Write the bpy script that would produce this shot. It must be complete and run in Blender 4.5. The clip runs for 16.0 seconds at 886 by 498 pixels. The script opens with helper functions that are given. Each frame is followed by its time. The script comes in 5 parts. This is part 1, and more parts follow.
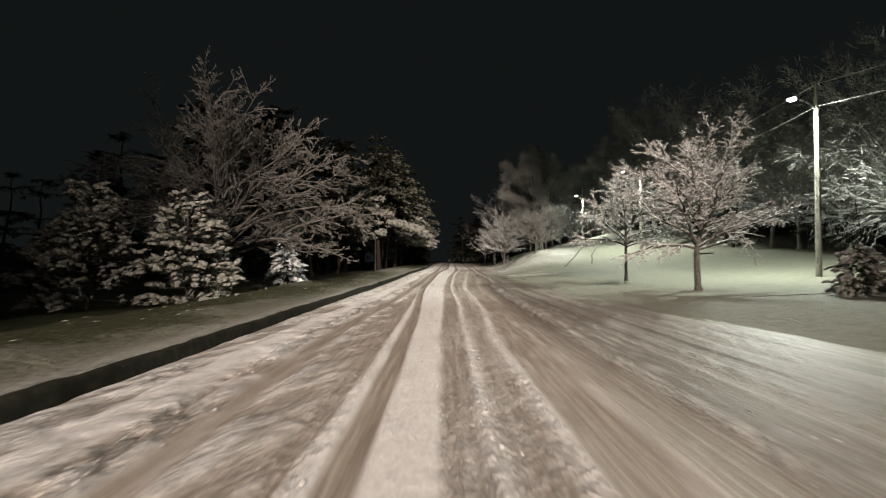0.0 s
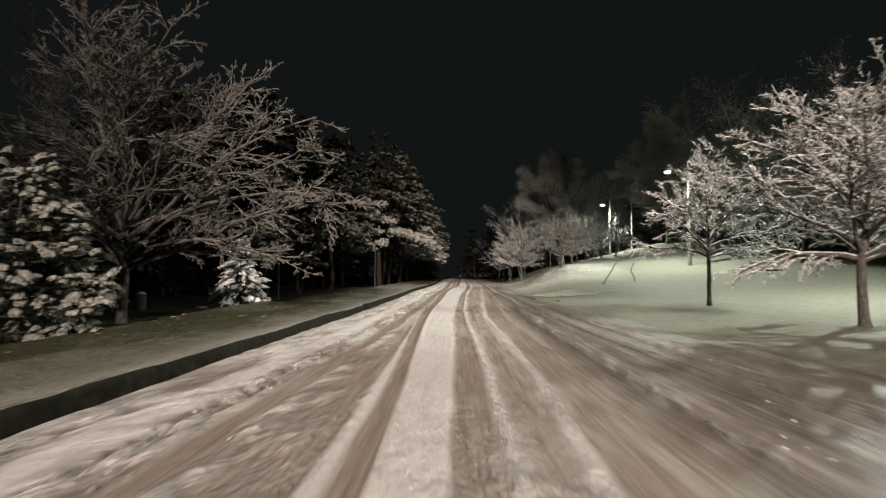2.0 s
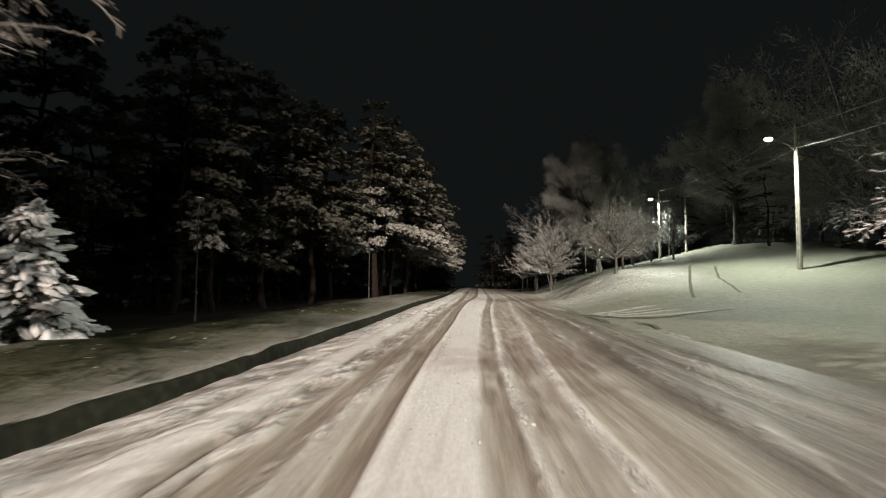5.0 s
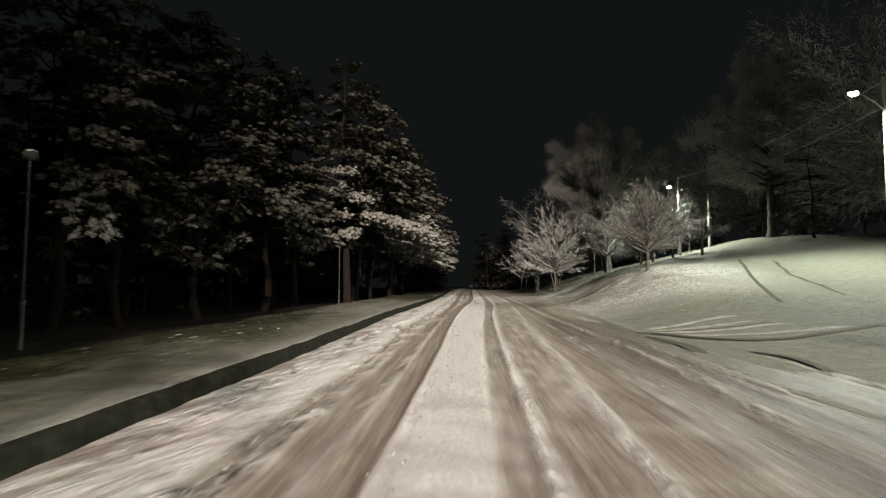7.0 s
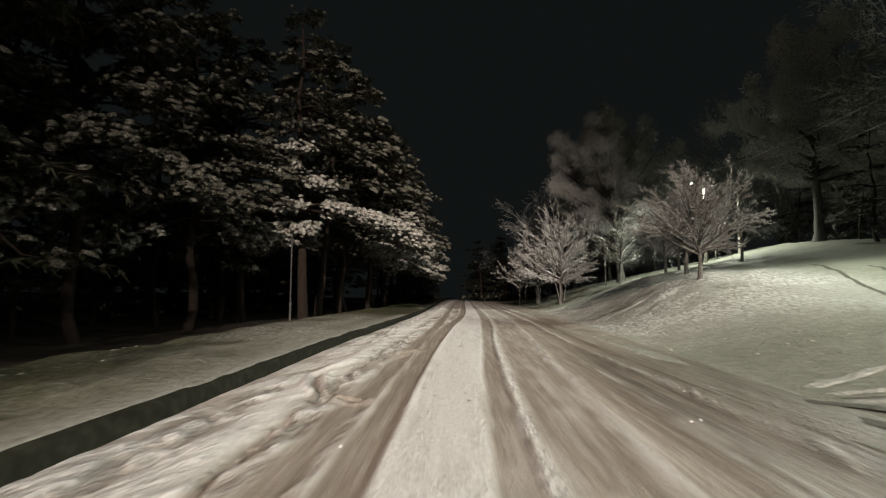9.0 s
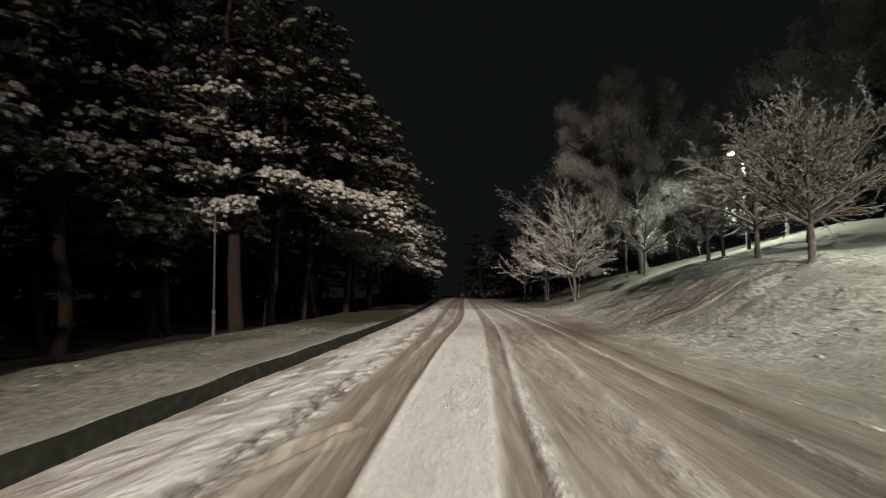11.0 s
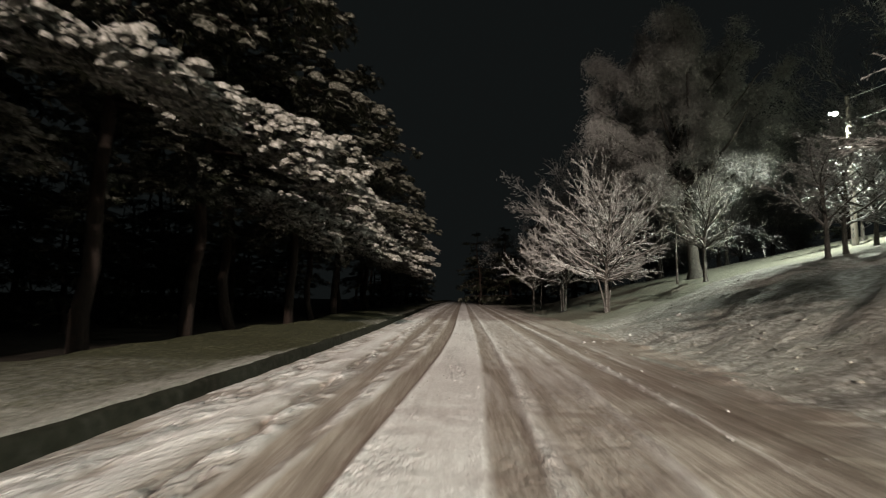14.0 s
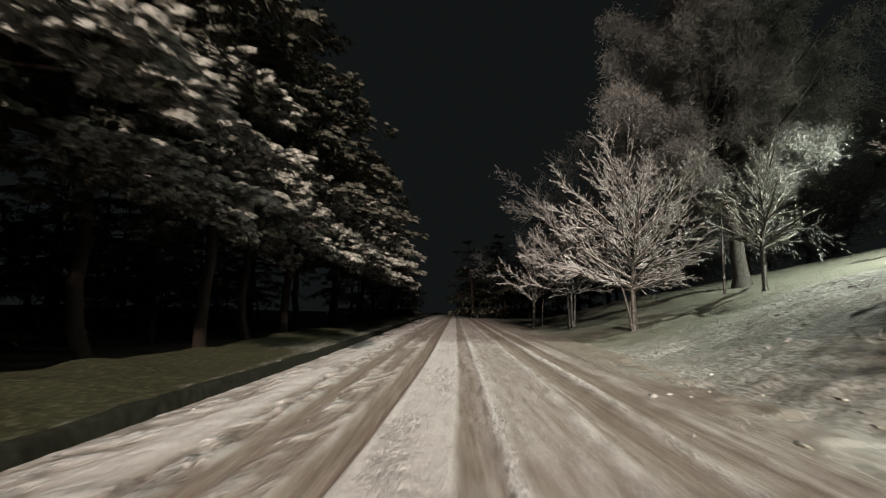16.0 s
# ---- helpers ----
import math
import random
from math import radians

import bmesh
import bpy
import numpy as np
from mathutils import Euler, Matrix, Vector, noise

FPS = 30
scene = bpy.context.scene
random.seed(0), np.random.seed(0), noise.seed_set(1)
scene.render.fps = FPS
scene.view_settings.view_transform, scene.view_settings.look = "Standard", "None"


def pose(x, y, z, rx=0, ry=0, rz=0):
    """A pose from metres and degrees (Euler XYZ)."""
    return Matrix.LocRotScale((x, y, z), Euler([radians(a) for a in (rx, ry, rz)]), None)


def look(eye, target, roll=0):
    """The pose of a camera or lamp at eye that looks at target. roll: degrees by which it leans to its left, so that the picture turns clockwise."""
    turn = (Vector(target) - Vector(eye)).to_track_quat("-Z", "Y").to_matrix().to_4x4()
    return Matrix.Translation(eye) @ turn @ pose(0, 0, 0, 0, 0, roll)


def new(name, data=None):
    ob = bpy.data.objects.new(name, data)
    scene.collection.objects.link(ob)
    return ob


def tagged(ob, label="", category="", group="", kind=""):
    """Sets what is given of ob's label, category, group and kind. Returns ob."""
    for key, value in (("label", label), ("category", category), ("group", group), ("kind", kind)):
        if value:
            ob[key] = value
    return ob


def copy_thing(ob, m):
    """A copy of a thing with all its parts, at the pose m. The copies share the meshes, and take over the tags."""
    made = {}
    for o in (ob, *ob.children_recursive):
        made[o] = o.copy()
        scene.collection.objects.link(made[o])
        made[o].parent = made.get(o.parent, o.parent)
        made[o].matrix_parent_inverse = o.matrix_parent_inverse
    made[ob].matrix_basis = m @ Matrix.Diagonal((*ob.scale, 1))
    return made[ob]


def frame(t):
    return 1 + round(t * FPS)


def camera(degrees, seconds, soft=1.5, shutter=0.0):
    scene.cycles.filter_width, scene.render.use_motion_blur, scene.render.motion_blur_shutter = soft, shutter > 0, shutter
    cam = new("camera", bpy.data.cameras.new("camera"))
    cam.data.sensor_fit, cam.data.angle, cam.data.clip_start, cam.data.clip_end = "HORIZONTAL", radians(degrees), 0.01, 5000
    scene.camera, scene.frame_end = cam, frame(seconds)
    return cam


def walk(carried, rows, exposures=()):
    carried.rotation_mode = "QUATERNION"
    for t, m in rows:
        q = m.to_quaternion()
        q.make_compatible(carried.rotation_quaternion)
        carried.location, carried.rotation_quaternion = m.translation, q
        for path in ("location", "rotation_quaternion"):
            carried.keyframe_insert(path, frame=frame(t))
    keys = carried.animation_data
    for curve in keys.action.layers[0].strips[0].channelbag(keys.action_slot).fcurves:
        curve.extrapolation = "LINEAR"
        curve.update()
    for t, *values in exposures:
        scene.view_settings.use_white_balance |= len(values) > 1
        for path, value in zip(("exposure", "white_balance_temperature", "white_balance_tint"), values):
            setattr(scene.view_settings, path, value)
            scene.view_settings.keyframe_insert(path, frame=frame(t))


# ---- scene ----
# ---------------------------------------------------------------- camera
cam = camera(74.9, 16.0, soft=1.15, shutter=0.6)
METRES, EYE, TILT, LEAN, TURN = 70.0, 1.53, 1.4, 0.0, 0.0
ROWS = [
    (0.0, 0.0, 0.0, 0.0, -0.0, 0.0, 0.0),
    (0.5, -0.0003, 0.0337, -0.001, 0.43, 0.3, -0.15),
    (1.0, -0.0003, 0.0673, -0.0018, 0.76, 0.77, -0.42),
    (1.5, -0.0003, 0.1011, -0.0024, 0.79, 1.05, -0.43),
    (2.0, -0.0003, 0.1348, -0.0033, 1.01, 1.54, -0.52),
    (2.5, -0.0002, 0.1678, -0.0039, 1.69, 2.46, -0.47),
    (3.0, -0.0003, 0.2016, -0.0049, 1.93, 2.67, -0.26),
    (3.5, -0.0008, 0.2348, -0.0059, 2.27, 2.4, -0.26),
    (4.0, -0.001, 0.2675, -0.0067, 2.56, 2.5, -0.48),
    (6.5, -0.0025, 0.4264, -0.0093, 2.38, 2.42, -0.08),
    (7.0, -0.0022, 0.4575, -0.0096, 1.91, 2.55, -0.04),
    (7.5, -0.0017, 0.4889, -0.0101, 1.64, 2.74, 0.06),
    (8.0, -0.0012, 0.52, -0.0105, 1.34, 2.69, -0.15),
    (8.5, -0.0005, 0.5512, -0.0109, 1.16, 3.05, -0.43),
    (9.0, 0.0002, 0.5821, -0.0112, 1.2, 3.59, -0.32),
    (11.5, 0.0053, 0.7316, -0.0128, 0.96, 3.36, 1.32),
    (12.0, 0.0066, 0.7616, -0.0131, 0.67, 3.49, 1.3),
    (12.5, 0.0081, 0.7911, -0.0135, 0.78, 3.54, 0.78),
    (13.0, 0.0094, 0.8203, -0.0139, 0.93, 3.46, 0.26),
    (13.5, 0.0107, 0.8501, -0.0145, 0.94, 3.65, -0.24),
    (14.0, 0.0125, 0.8795, -0.015, 1.11, 3.77, -0.45),
    (14.5, 0.0142, 0.9092, -0.0152, 1.02, 4.04, -0.45),
    (15.0, 0.0159, 0.9391, -0.0157, 0.75, 4.51, -0.72),
    (15.5, 0.018, 0.969, -0.016, 0.53, 4.94, -0.71),
    (16.0, 0.0202, 0.9993, -0.0163, 0.39, 5.0, -0.52),
]
walk(cam, [(t, pose(0, 0, EYE, TILT, LEAN, TURN) @ pose(METRES * x, METRES * y, METRES * z, 90 + pitch, roll, yaw)) for t, x, y, z, yaw, pitch, roll in ROWS],
     exposures=[(0.0, -0.02), (4.0, -0.15), (8.0, -0.19), (12.0, -0.38), (16.0, -0.04)])

# ---------------------------------------------------------------- night sky and light
world = bpy.data.worlds.new("night_sky")
scene.world = world
world.use_nodes = True
wn = world.node_tree
wn.nodes["Background"].inputs["Color"].default_value = (0.0064, 0.0077, 0.0077, 1)
wn.nodes["Background"].inputs["Strength"].default_value = 1.0

# stand-in for the vehicle's headlights, held still: one added lamp, far behind and high up, its narrow beam along the
# road
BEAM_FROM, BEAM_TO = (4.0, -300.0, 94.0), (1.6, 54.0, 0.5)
beam = new("headlight_stand_in", bpy.data.lights.new("headlight_stand_in", "SPOT"))
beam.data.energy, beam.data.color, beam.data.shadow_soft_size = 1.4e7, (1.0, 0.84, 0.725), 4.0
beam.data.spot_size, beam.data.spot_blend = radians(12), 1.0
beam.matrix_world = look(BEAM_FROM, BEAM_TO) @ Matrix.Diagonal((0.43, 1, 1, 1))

LAMPS = [  # pole x, y, lamp head offset x, y, head height
    (21.7, 33.4, -1.7, -0.5, 10.9),
    (20.9, 61.0, -2.3, -1.2, 11.0),
    (22.6, 93.2, -1.2, -0.6, 12.3),
]
for lx, ly, dx, dy, hz_ in LAMPS:
    lamp = new("street_light", bpy.data.lights.new("street_light", "SPOT"))
    lamp.data.energy, lamp.data.color, lamp.data.shadow_soft_size = {33.4: 19000.0, 61.0: 13000.0}.get(ly, 14500.0), (0.94, 1.0, 0.87), 0.12
    lamp.data.spot_size, lamp.data.spot_blend = radians(178 if ly < 80 else 170), 0.62
    lamp.matrix_world = look((lx + dx, ly + dy, hz_ - 0.16), (lx + dx, ly + dy, 0))


# ---------------------------------------------------------------- noise and shapes of the land
_tab = np.random.RandomState(7).rand(256, 256)


def vnoise(x, y):
    """Smooth value noise in 0..1 on arrays."""
    x, y = np.asarray(x, float), np.asarray(y, float)
    xi, yi = np.floor(x).astype(int), np.floor(y).astype(int)
    fx, fy = x - xi, y - yi
    fx, fy = fx * fx * (3 - 2 * fx), fy * fy * (3 - 2 * fy)
    a, b = _tab[xi % 256, yi % 256], _tab[(xi + 1) % 256, yi % 256]
    c, d = _tab[xi % 256, (yi + 1) % 256], _tab[(xi + 1) % 256, (yi + 1) % 256]
    return (a * (1 - fx) + b * fx) * (1 - fy) + (c * (1 - fx) + d * fx) * fy


def step(a, b, x):
    s = np.clip((np.asarray(x, float) - a) / (b - a), 0, 1)
    return s * s * (3 - 2 * s)


def soft_line(pairs):
    """A smooth curve through few (y, value) pairs."""
    ys, vs = np.array([p[0] for p in pairs], float), np.array([p[1] for p in pairs], float)
    fine = np.arange(ys[0] - 20, ys[-1] + 20, 0.5)
    v = np.interp(fine, ys, vs)
    k = np.hanning(25)
    v = np.convolve(np.pad(v, 12, mode="edge"), k / k.sum(), mode="valid")
    return lambda y: np.interp(y, fine, v)


road_z = soft_line([(-60, 0), (18, 0.0), (30, 0.08), (36, 0.15), (51, 0.355), (57, 0.43), (64, 0.49), (70, 0.568), (100, 0.81), (160, 1.29), (400, 2.4)])
mid_x = soft_line([(-60, 0), (18, -0.04), (30, -0.18), (36, -0.08), (51, 0.37), (57, 0.66), (70, 1.35), (80, 1.65), (100, 1.95), (130, 2.4), (160, 2.9), (220, 3.8), (400, 6)])
kerb_x = soft_line([(-60, -4.1), (8, -4.0), (18, -4.08), (25, -3.92), (35, -3.65), (44, -3.36), (50, -3.25), (57, -3.2), (66, -2.8), (76, -2.5), (89, -2.35), (102, -2.4), (122, -2.5), (158, -2.6), (400, -1)])
edge_x = soft_line([(-60, 7.2), (5, 6.6), (14, 5.8), (27, 4.8), (44, 3.9), (55, 3.8), (66, 4.2), (80, 5.0), (92, 5.6), (110, 6.4), (140, 7.6), (400, 12)])
bank_h = soft_line([(-60, 0.2), (25, 0.25), (40, 0.3), (50, 0.42), (58, 1.2), (66, 2.45), (75, 2.45), (86, 2.5), (96, 1.65), (104, 2.1), (114, 2.2), (145, 0.8), (400, 0.5)])
bank_w = soft_line([(-60, 5), (40, 5), (55, 6.5), (66, 6.0), (80, 7.0), (95, 9.0), (120, 8), (400, 8)])
bank_s = soft_line([(-60, 0.015), (33, 0.025), (50, 0.09), (61, 0.07), (70, 0.09), (80, 0.16), (95, 0.28), (108, 0.22), (145, 0.08), (400, 0.05)])


def land(x, y):
    """Height of the snow-covered ground beside the road."""
    x, y = np.asarray(x, float), np.asarray(y, float)
    z = road_z(y)
    d = kerb_x(y) - x                      # metres to the left of the kerb
    wide = 3.6 + 1.0 * (vnoise(y * 0.09, 3.1) - 0.5)
    left = 0.30 + 0.06 * step(0.3, 2, d) - 0.50 * step(wide, wide + 2.2, d) - 0.3 * step(7, 12, d) + 0.012 * np.maximum(d - 14, 0)
    left = left + (0.11 * (vnoise(x * 0.9, y * 0.9) - 0.5) + 0.05 * (vnoise(x * 1.6, y * 1.5 + 3) - 0.5)) * step(0.2, 0.9, d) + 0.16 * (vnoise(x * 0.35 + 9, y * 0.22) - 0.5) * step(0.4, 2.5, d)
    e = x - edge_x(y)
    w = bank_w(y)
    right = 0.06 + bank_h(y) * step(1.3, 1.3 + w, e) + bank_s(y) * np.clip(e - 7.5, 0, 16) + 0.03 * np.maximum(e - 24, 0)
    rough = 0.085 * step(54, 64, y)
    right = right + rough * (0.9 * (vnoise(x * 1.2, y * 1.5 + 7) - 0.5) + 0.9 * (vnoise(x * 2.2, y * 2.9) - 0.5)) * step(0.3, 1.5, e) * (1 - step(8, 12, e)) * (1 - step(88, 95, y))
    right = right + (0.03 + rough) * (vnoise(x * 1.3, y * 0.8) - 0.5) * step(0.2, 2, e) + 0.07 * (vnoise(x * 0.2, y * 0.2 + 5) - 0.5) * step(1, 4, e)
    return z + np.where(d > 0, left, np.where(e > 0, right, 0.0))


def ground_at(x, y):
    return float(land(x, y))


# ---------------------------------------------------------------- mesh helpers
def mesh_from(name, v, f, smooth=True):
    v, f = np.asarray(v, np.float32), np.asarray(f, np.int32)
    me = bpy.data.meshes.new(name)
    n, k = f.shape
    me.vertices.add(len(v))
    me.vertices.foreach_set("co", v.ravel())
    me.loops.add(n * k)
    me.loops.foreach_set("vertex_index", f.ravel())
    me.polygons.add(n)
    me.polygons.foreach_set("loop_start", np.arange(0, n * k, k, dtype=np.int32))
    me.update(calc_edges=True)
    me.polygons.foreach_set("use_smooth", np.full(n, smooth))
    return me


def piece(name, v, f, material, parent=None, label="", smooth=True):
    me = mesh_from(name, v, f, smooth)
    me.materials.append(material)
    ob = new(name, me)
    if parent is not None:
        ob.parent = parent
    if label:
        ob["label"] = label
    return ob


def part(name, bm, material, parent, label=""):
    me = bpy.data.meshes.new(name)
    bm.to_mesh(me)
    bm.free()
    me.materials.append(material)
    for p in me.polygons:
        p.use_smooth = True
    ob = new(name, me)
    ob.parent = parent
    if label:
        ob["label"] = label
    return ob


def thing(name, x, y, z, label, category, group="", turn=0.0):
    ob = new(name)
    ob.empty_display_size = 0.2
    ob.matrix_basis = pose(x, y, z, 0, 0, turn)
    return tagged(ob, label, category, group)


def prisms(p0, p1, r0, r1, k):
    """Tapered k-sided sticks between the points p0 and p1."""
    p0, p1 = np.asarray(p0, float), np.asarray(p1, float)
    d = p1 - p0
    d = d / np.maximum(np.linalg.norm(d, axis=1, keepdims=True), 1e-6)
    ref = np.where(np.abs(d[:, 2:3]) > 0.9, np.array([[1.0, 0, 0]]), np.array([[0, 0, 1.0]]))
    u = np.cross(d, ref)
    u /= np.maximum(np.linalg.norm(u, axis=1, keepdims=True), 1e-6)
    w = np.cross(d, u)
    a = np.arange(k) * 2 * np.pi / k
    ring = np.cos(a)[None, :, None] * u[:, None, :] + np.sin(a)[None, :, None] * w[:, None, :]
    lo = p0[:, None, :] + ring * np.asarray(r0)[:, None, None]
    hi = p1[:, None, :] + ring * np.asarray(r1)[:, None, None]
    v = np.concatenate([lo, hi], 1).reshape(-1, 3)
    i = np.arange(k)
    q = np.stack([i, (i + 1) % k, (i + 1) % k + k, i + k], 1)
    f = (q[None] + (np.arange(len(p0)) * 2 * k)[:, None, None]).reshape(-1, 4)
    return v, f


def pipe(pts, radii, k):
    """One continuous tapered tube along the points."""
    pts, radii = np.asarray(pts, float), np.asarray(radii, float)
    d = np.gradient(pts, axis=0)
    d /= np.maximum(np.linalg.norm(d, axis=1, keepdims=True), 1e-9)
    ref = np.array([0, 1.0, 0]) if abs(d[0, 1]) < 0.7 else np.array([1.0, 0, 0])
    a = np.arange(k) * 2 * np.pi / k
    rows = []
    for p, q, r in zip(pts, d, radii):
        u = ref - q * ref.dot(q)
        u /= max(np.linalg.norm(u), 1e-9)
        ref = u
        w = np.cross(q, u)
        rows.append(p + r * (np.cos(a)[:, None] * u + np.sin(a)[:, None] * w))
    v = np.concatenate(rows)
    i, j = np.arange(k), np.arange(len(pts) - 1)[:, None]
    f = np.stack([i + j * k, (i + 1) % k + j * k, (i + 1) % k + (j + 1) * k, i + (j + 1) * k], -1).reshape(-1, 4)
    return v, f


def blades(h, width, seed):
    """One slim tapering blade for each stick row (start, end, radii)."""
    v = np.random.RandomState(seed).normal(0, 1, (len(h), 3))
    v *= (h[:, 6] * width)[:, None] / np.linalg.norm(v, axis=1, keepdims=True)
    tri = np.stack([h[:, :3] - v, h[:, :3] + v, h[:, 3:6]], 1).reshape(-1, 3)
    return tri, np.arange(len(tri)).reshape(-1, 3)


def join(lists):
    vs, fs, o = [], [], 0
    for v, f in lists:
        vs.append(v)
        fs.append(f + o)
        o += len(v)
    return np.concatenate(vs), np.concatenate(fs)


def stamp(tv, tf, mats):
    """Many copies of a small template (vertices, faces) by 4x4 arrays, in one mesh."""
    mats = np.asarray(mats)
    v = np.einsum("nij,vj->nvi", mats[:, :3, :3], tv) + mats[:, None, :3, 3]
    f = tf[None] + (np.arange(len(mats)) * len(tv))[:, None, None]
    return v.reshape(-1, 3), f.reshape(-1, tf.shape[1])


def frames(pos, out, up, scale):
    """Poses with x along out, z near up; scale is (n,3)."""
    out = out / np.linalg.norm(out, axis=1, keepdims=True)
    side = np.cross(up, out)
    side /= np.maximum(np.linalg.norm(side, axis=1, keepdims=True), 1e-6)
    top = np.cross(out, side)
    m = np.zeros((len(pos), 4, 4))
    m[:, :3, 0], m[:, :3, 1], m[:, :3, 2] = out * scale[:, :1], side * scale[:, 1:2], top * scale[:, 2:3]
    m[:, :3, 3], m[:, 3, 3] = pos, 1
    return m


def lump(rng, sides=6, rings=3, rough=0.25, round_=0.62):
    """A small uneven dome of snow, radius 1, flat below."""
    v, f = [(0, 0, 1.0)], []
    v[0] = (0, 0, 1 + rng.uniform(-rough, rough) * 0.5)
    for r in range(1, rings + 1):
        a = r / rings * np.pi * round_
        for s in range(sides):
            b = (s + 0.5 * (r % 2)) / sides * 2 * np.pi
            k = 1 + rng.uniform(-rough, rough)
            v.append((np.sin(a) * np.cos(b) * k, np.sin(a) * np.sin(b) * k, np.cos(a) * k))
    for s in range(sides):
        f.append((0, 1 + s, 1 + (s + 1) % sides))
    for r in range(rings - 1):
        for s in range(sides):
            a0, a1 = 1 + r * sides + s, 1 + r * sides + (s + 1) % sides
            b0, b1 = a0 + sides, a1 + sides
            f += [(a0, b0, a1), (a1, b0, b1)]
    return np.array(v), np.array(f)


# ---------------------------------------------------------------- materials
def shader(name, build, rough=0.7, spec=0.3):
    m = bpy.data.materials.new(name)
    m.use_nodes = True
    nt = m.node_tree
    b = nt.nodes["Principled BSDF"]
    b.inputs["Roughness"].default_value = rough
    b.inputs["Specular IOR Level"].default_value = spec
    build(nt, b)
    return m


def N(nt, kind, **kw):
    n = nt.nodes.new(kind)
    for k, v in kw.items():
        n.inputs[k].default_value = v
    return n


def noise_node(nt, scale, detail=4, rough=0.55, stretch=None):
    co = nt.nodes.new("ShaderNodeNewGeometry")
    src = co.outputs["Position"]
    if stretch:
        mp = nt.nodes.new("ShaderNodeMapping")
        mp.inputs["Scale"].default_value = stretch
        nt.links.new(src, mp.inputs["Vector"])
        src = mp.outputs["Vector"]
    n = N(nt, "ShaderNodeTexNoise", Scale=scale, Detail=detail, Roughness=rough)
    nt.links.new(src, n.inputs["Vector"])
    return n.outputs["Fac"]


def ramp(nt, fac, stops):
    r = nt.nodes.new("ShaderNodeValToRGB")
    els = r.color_ramp.elements
    while len(els) < len(stops):
        els.new(0.5)
    for e, (p, c) in zip(els, stops):
        e.position, e.color = p, (*c, 1)
    nt.links.new(fac, r.inputs["Fac"])
    return r.outputs["Color"]


def mix(nt, fac, a, b, kind="MIX"):
    m = nt.nodes.new("ShaderNodeMix")
    m.data_type, m.blend_type = "RGBA", kind
    for sock, val in ((m.inputs["Factor"], fac), (m.inputs["A"], a), (m.inputs["B"], b)):
        if isinstance(val, (int, float)):
            sock.default_value = val
        elif isinstance(val, tuple):
            sock.default_value = (*val, 1)
        else:
            nt.links.new(val, sock)
    return m.outputs["Result"]


def relief(nt, b, height, strength, dist):
    n = N(nt, "ShaderNodeBump", Strength=strength, Distance=dist)
    nt.links.new(height, n.inputs["Height"])
    nt.links.new(n.outputs["Normal"], b.inputs["Normal"])


def attr(nt, name):
    a = nt.nodes.new("ShaderNodeAttribute")
    a.attribute_name = name
    return a.outputs["Fac"]


def snow_build(nt, b):
    n = noise_node(nt, 9, 5)
    c = ramp(nt, n, [(0.3, (0.66, 0.66, 0.66)), (0.7, (0.82, 0.82, 0.83))])
    nt.links.new(c, b.inputs["Base Color"])
    relief(nt, b, noise_node(nt, 45, 4), 0.35, 0.03)


def ground_build(nt, b):
    fine, blade = noise_node(nt, 14, 6, 0.65), noise_node(nt, 60, 4, 0.7, (1, 0.45, 1))
    snow = ramp(nt, fine, [(0.3, (0.20, 0.197, 0.172)), (0.7, (0.40, 0.396, 0.365))])
    grass = ramp(nt, noise_node(nt, 11, 8, 0.76, (1, 0.5, 1)), [(0.34, (0.018, 0.021, 0.008)), (0.52, (0.048, 0.050, 0.023)), (0.68, (0.13, 0.128, 0.082))])
    litter = ramp(nt, noise_node(nt, 22, 4), [(0.3, (0.012, 0.010, 0.008)), (0.75, (0.05, 0.04, 0.03))])
    bare = attr(nt, "bare")
    blade = mix(nt, 0.62, blade, noise_node(nt, 3.4, 8, 0.74, (1.5, 0.5, 1)))
    add = nt.nodes.new("ShaderNodeMath")
    add.operation = "MULTIPLY_ADD"
    add.inputs[1].default_value = 0.55
    nt.links.new(bare, add.inputs[0])
    nt.links.new(blade, add.inputs[2])
    poke = ramp(nt, add.outputs[0], [(0.58, (0, 0, 0)), (0.74, (1, 1, 1))])
    under = mix(nt, attr(nt, "litter"), grass, litter)
    # thin snow over grass, coloured darker too where the headlights fall short
    lawn = ramp(nt, noise_node(nt, 3, 6, 0.6), [(0.3, (0.105, 0.108, 0.076)), (0.7, (0.18, 0.183, 0.142))])
    snow = mix(nt, attr(nt, "thin"), snow, lawn)
    hum = noise_node(nt, 6.5, 6, 0.66, (1.5, 0.5, 1))
    lumpy = ramp(nt, hum, [(0.34, (0.15, 0.142, 0.112)), (0.48, (0.32, 0.315, 0.285)), (0.62, (0.60, 0.595, 0.57))])
    nt.links.new(mix(nt, attr(nt, "hummock"), mix(nt, poke, snow, under), lumpy), b.inputs["Base Color"])
    relief(nt, b, mix(nt, attr(nt, "hummock"), noise_node(nt, 7, 7, 0.62), hum), 0.75, 0.18)


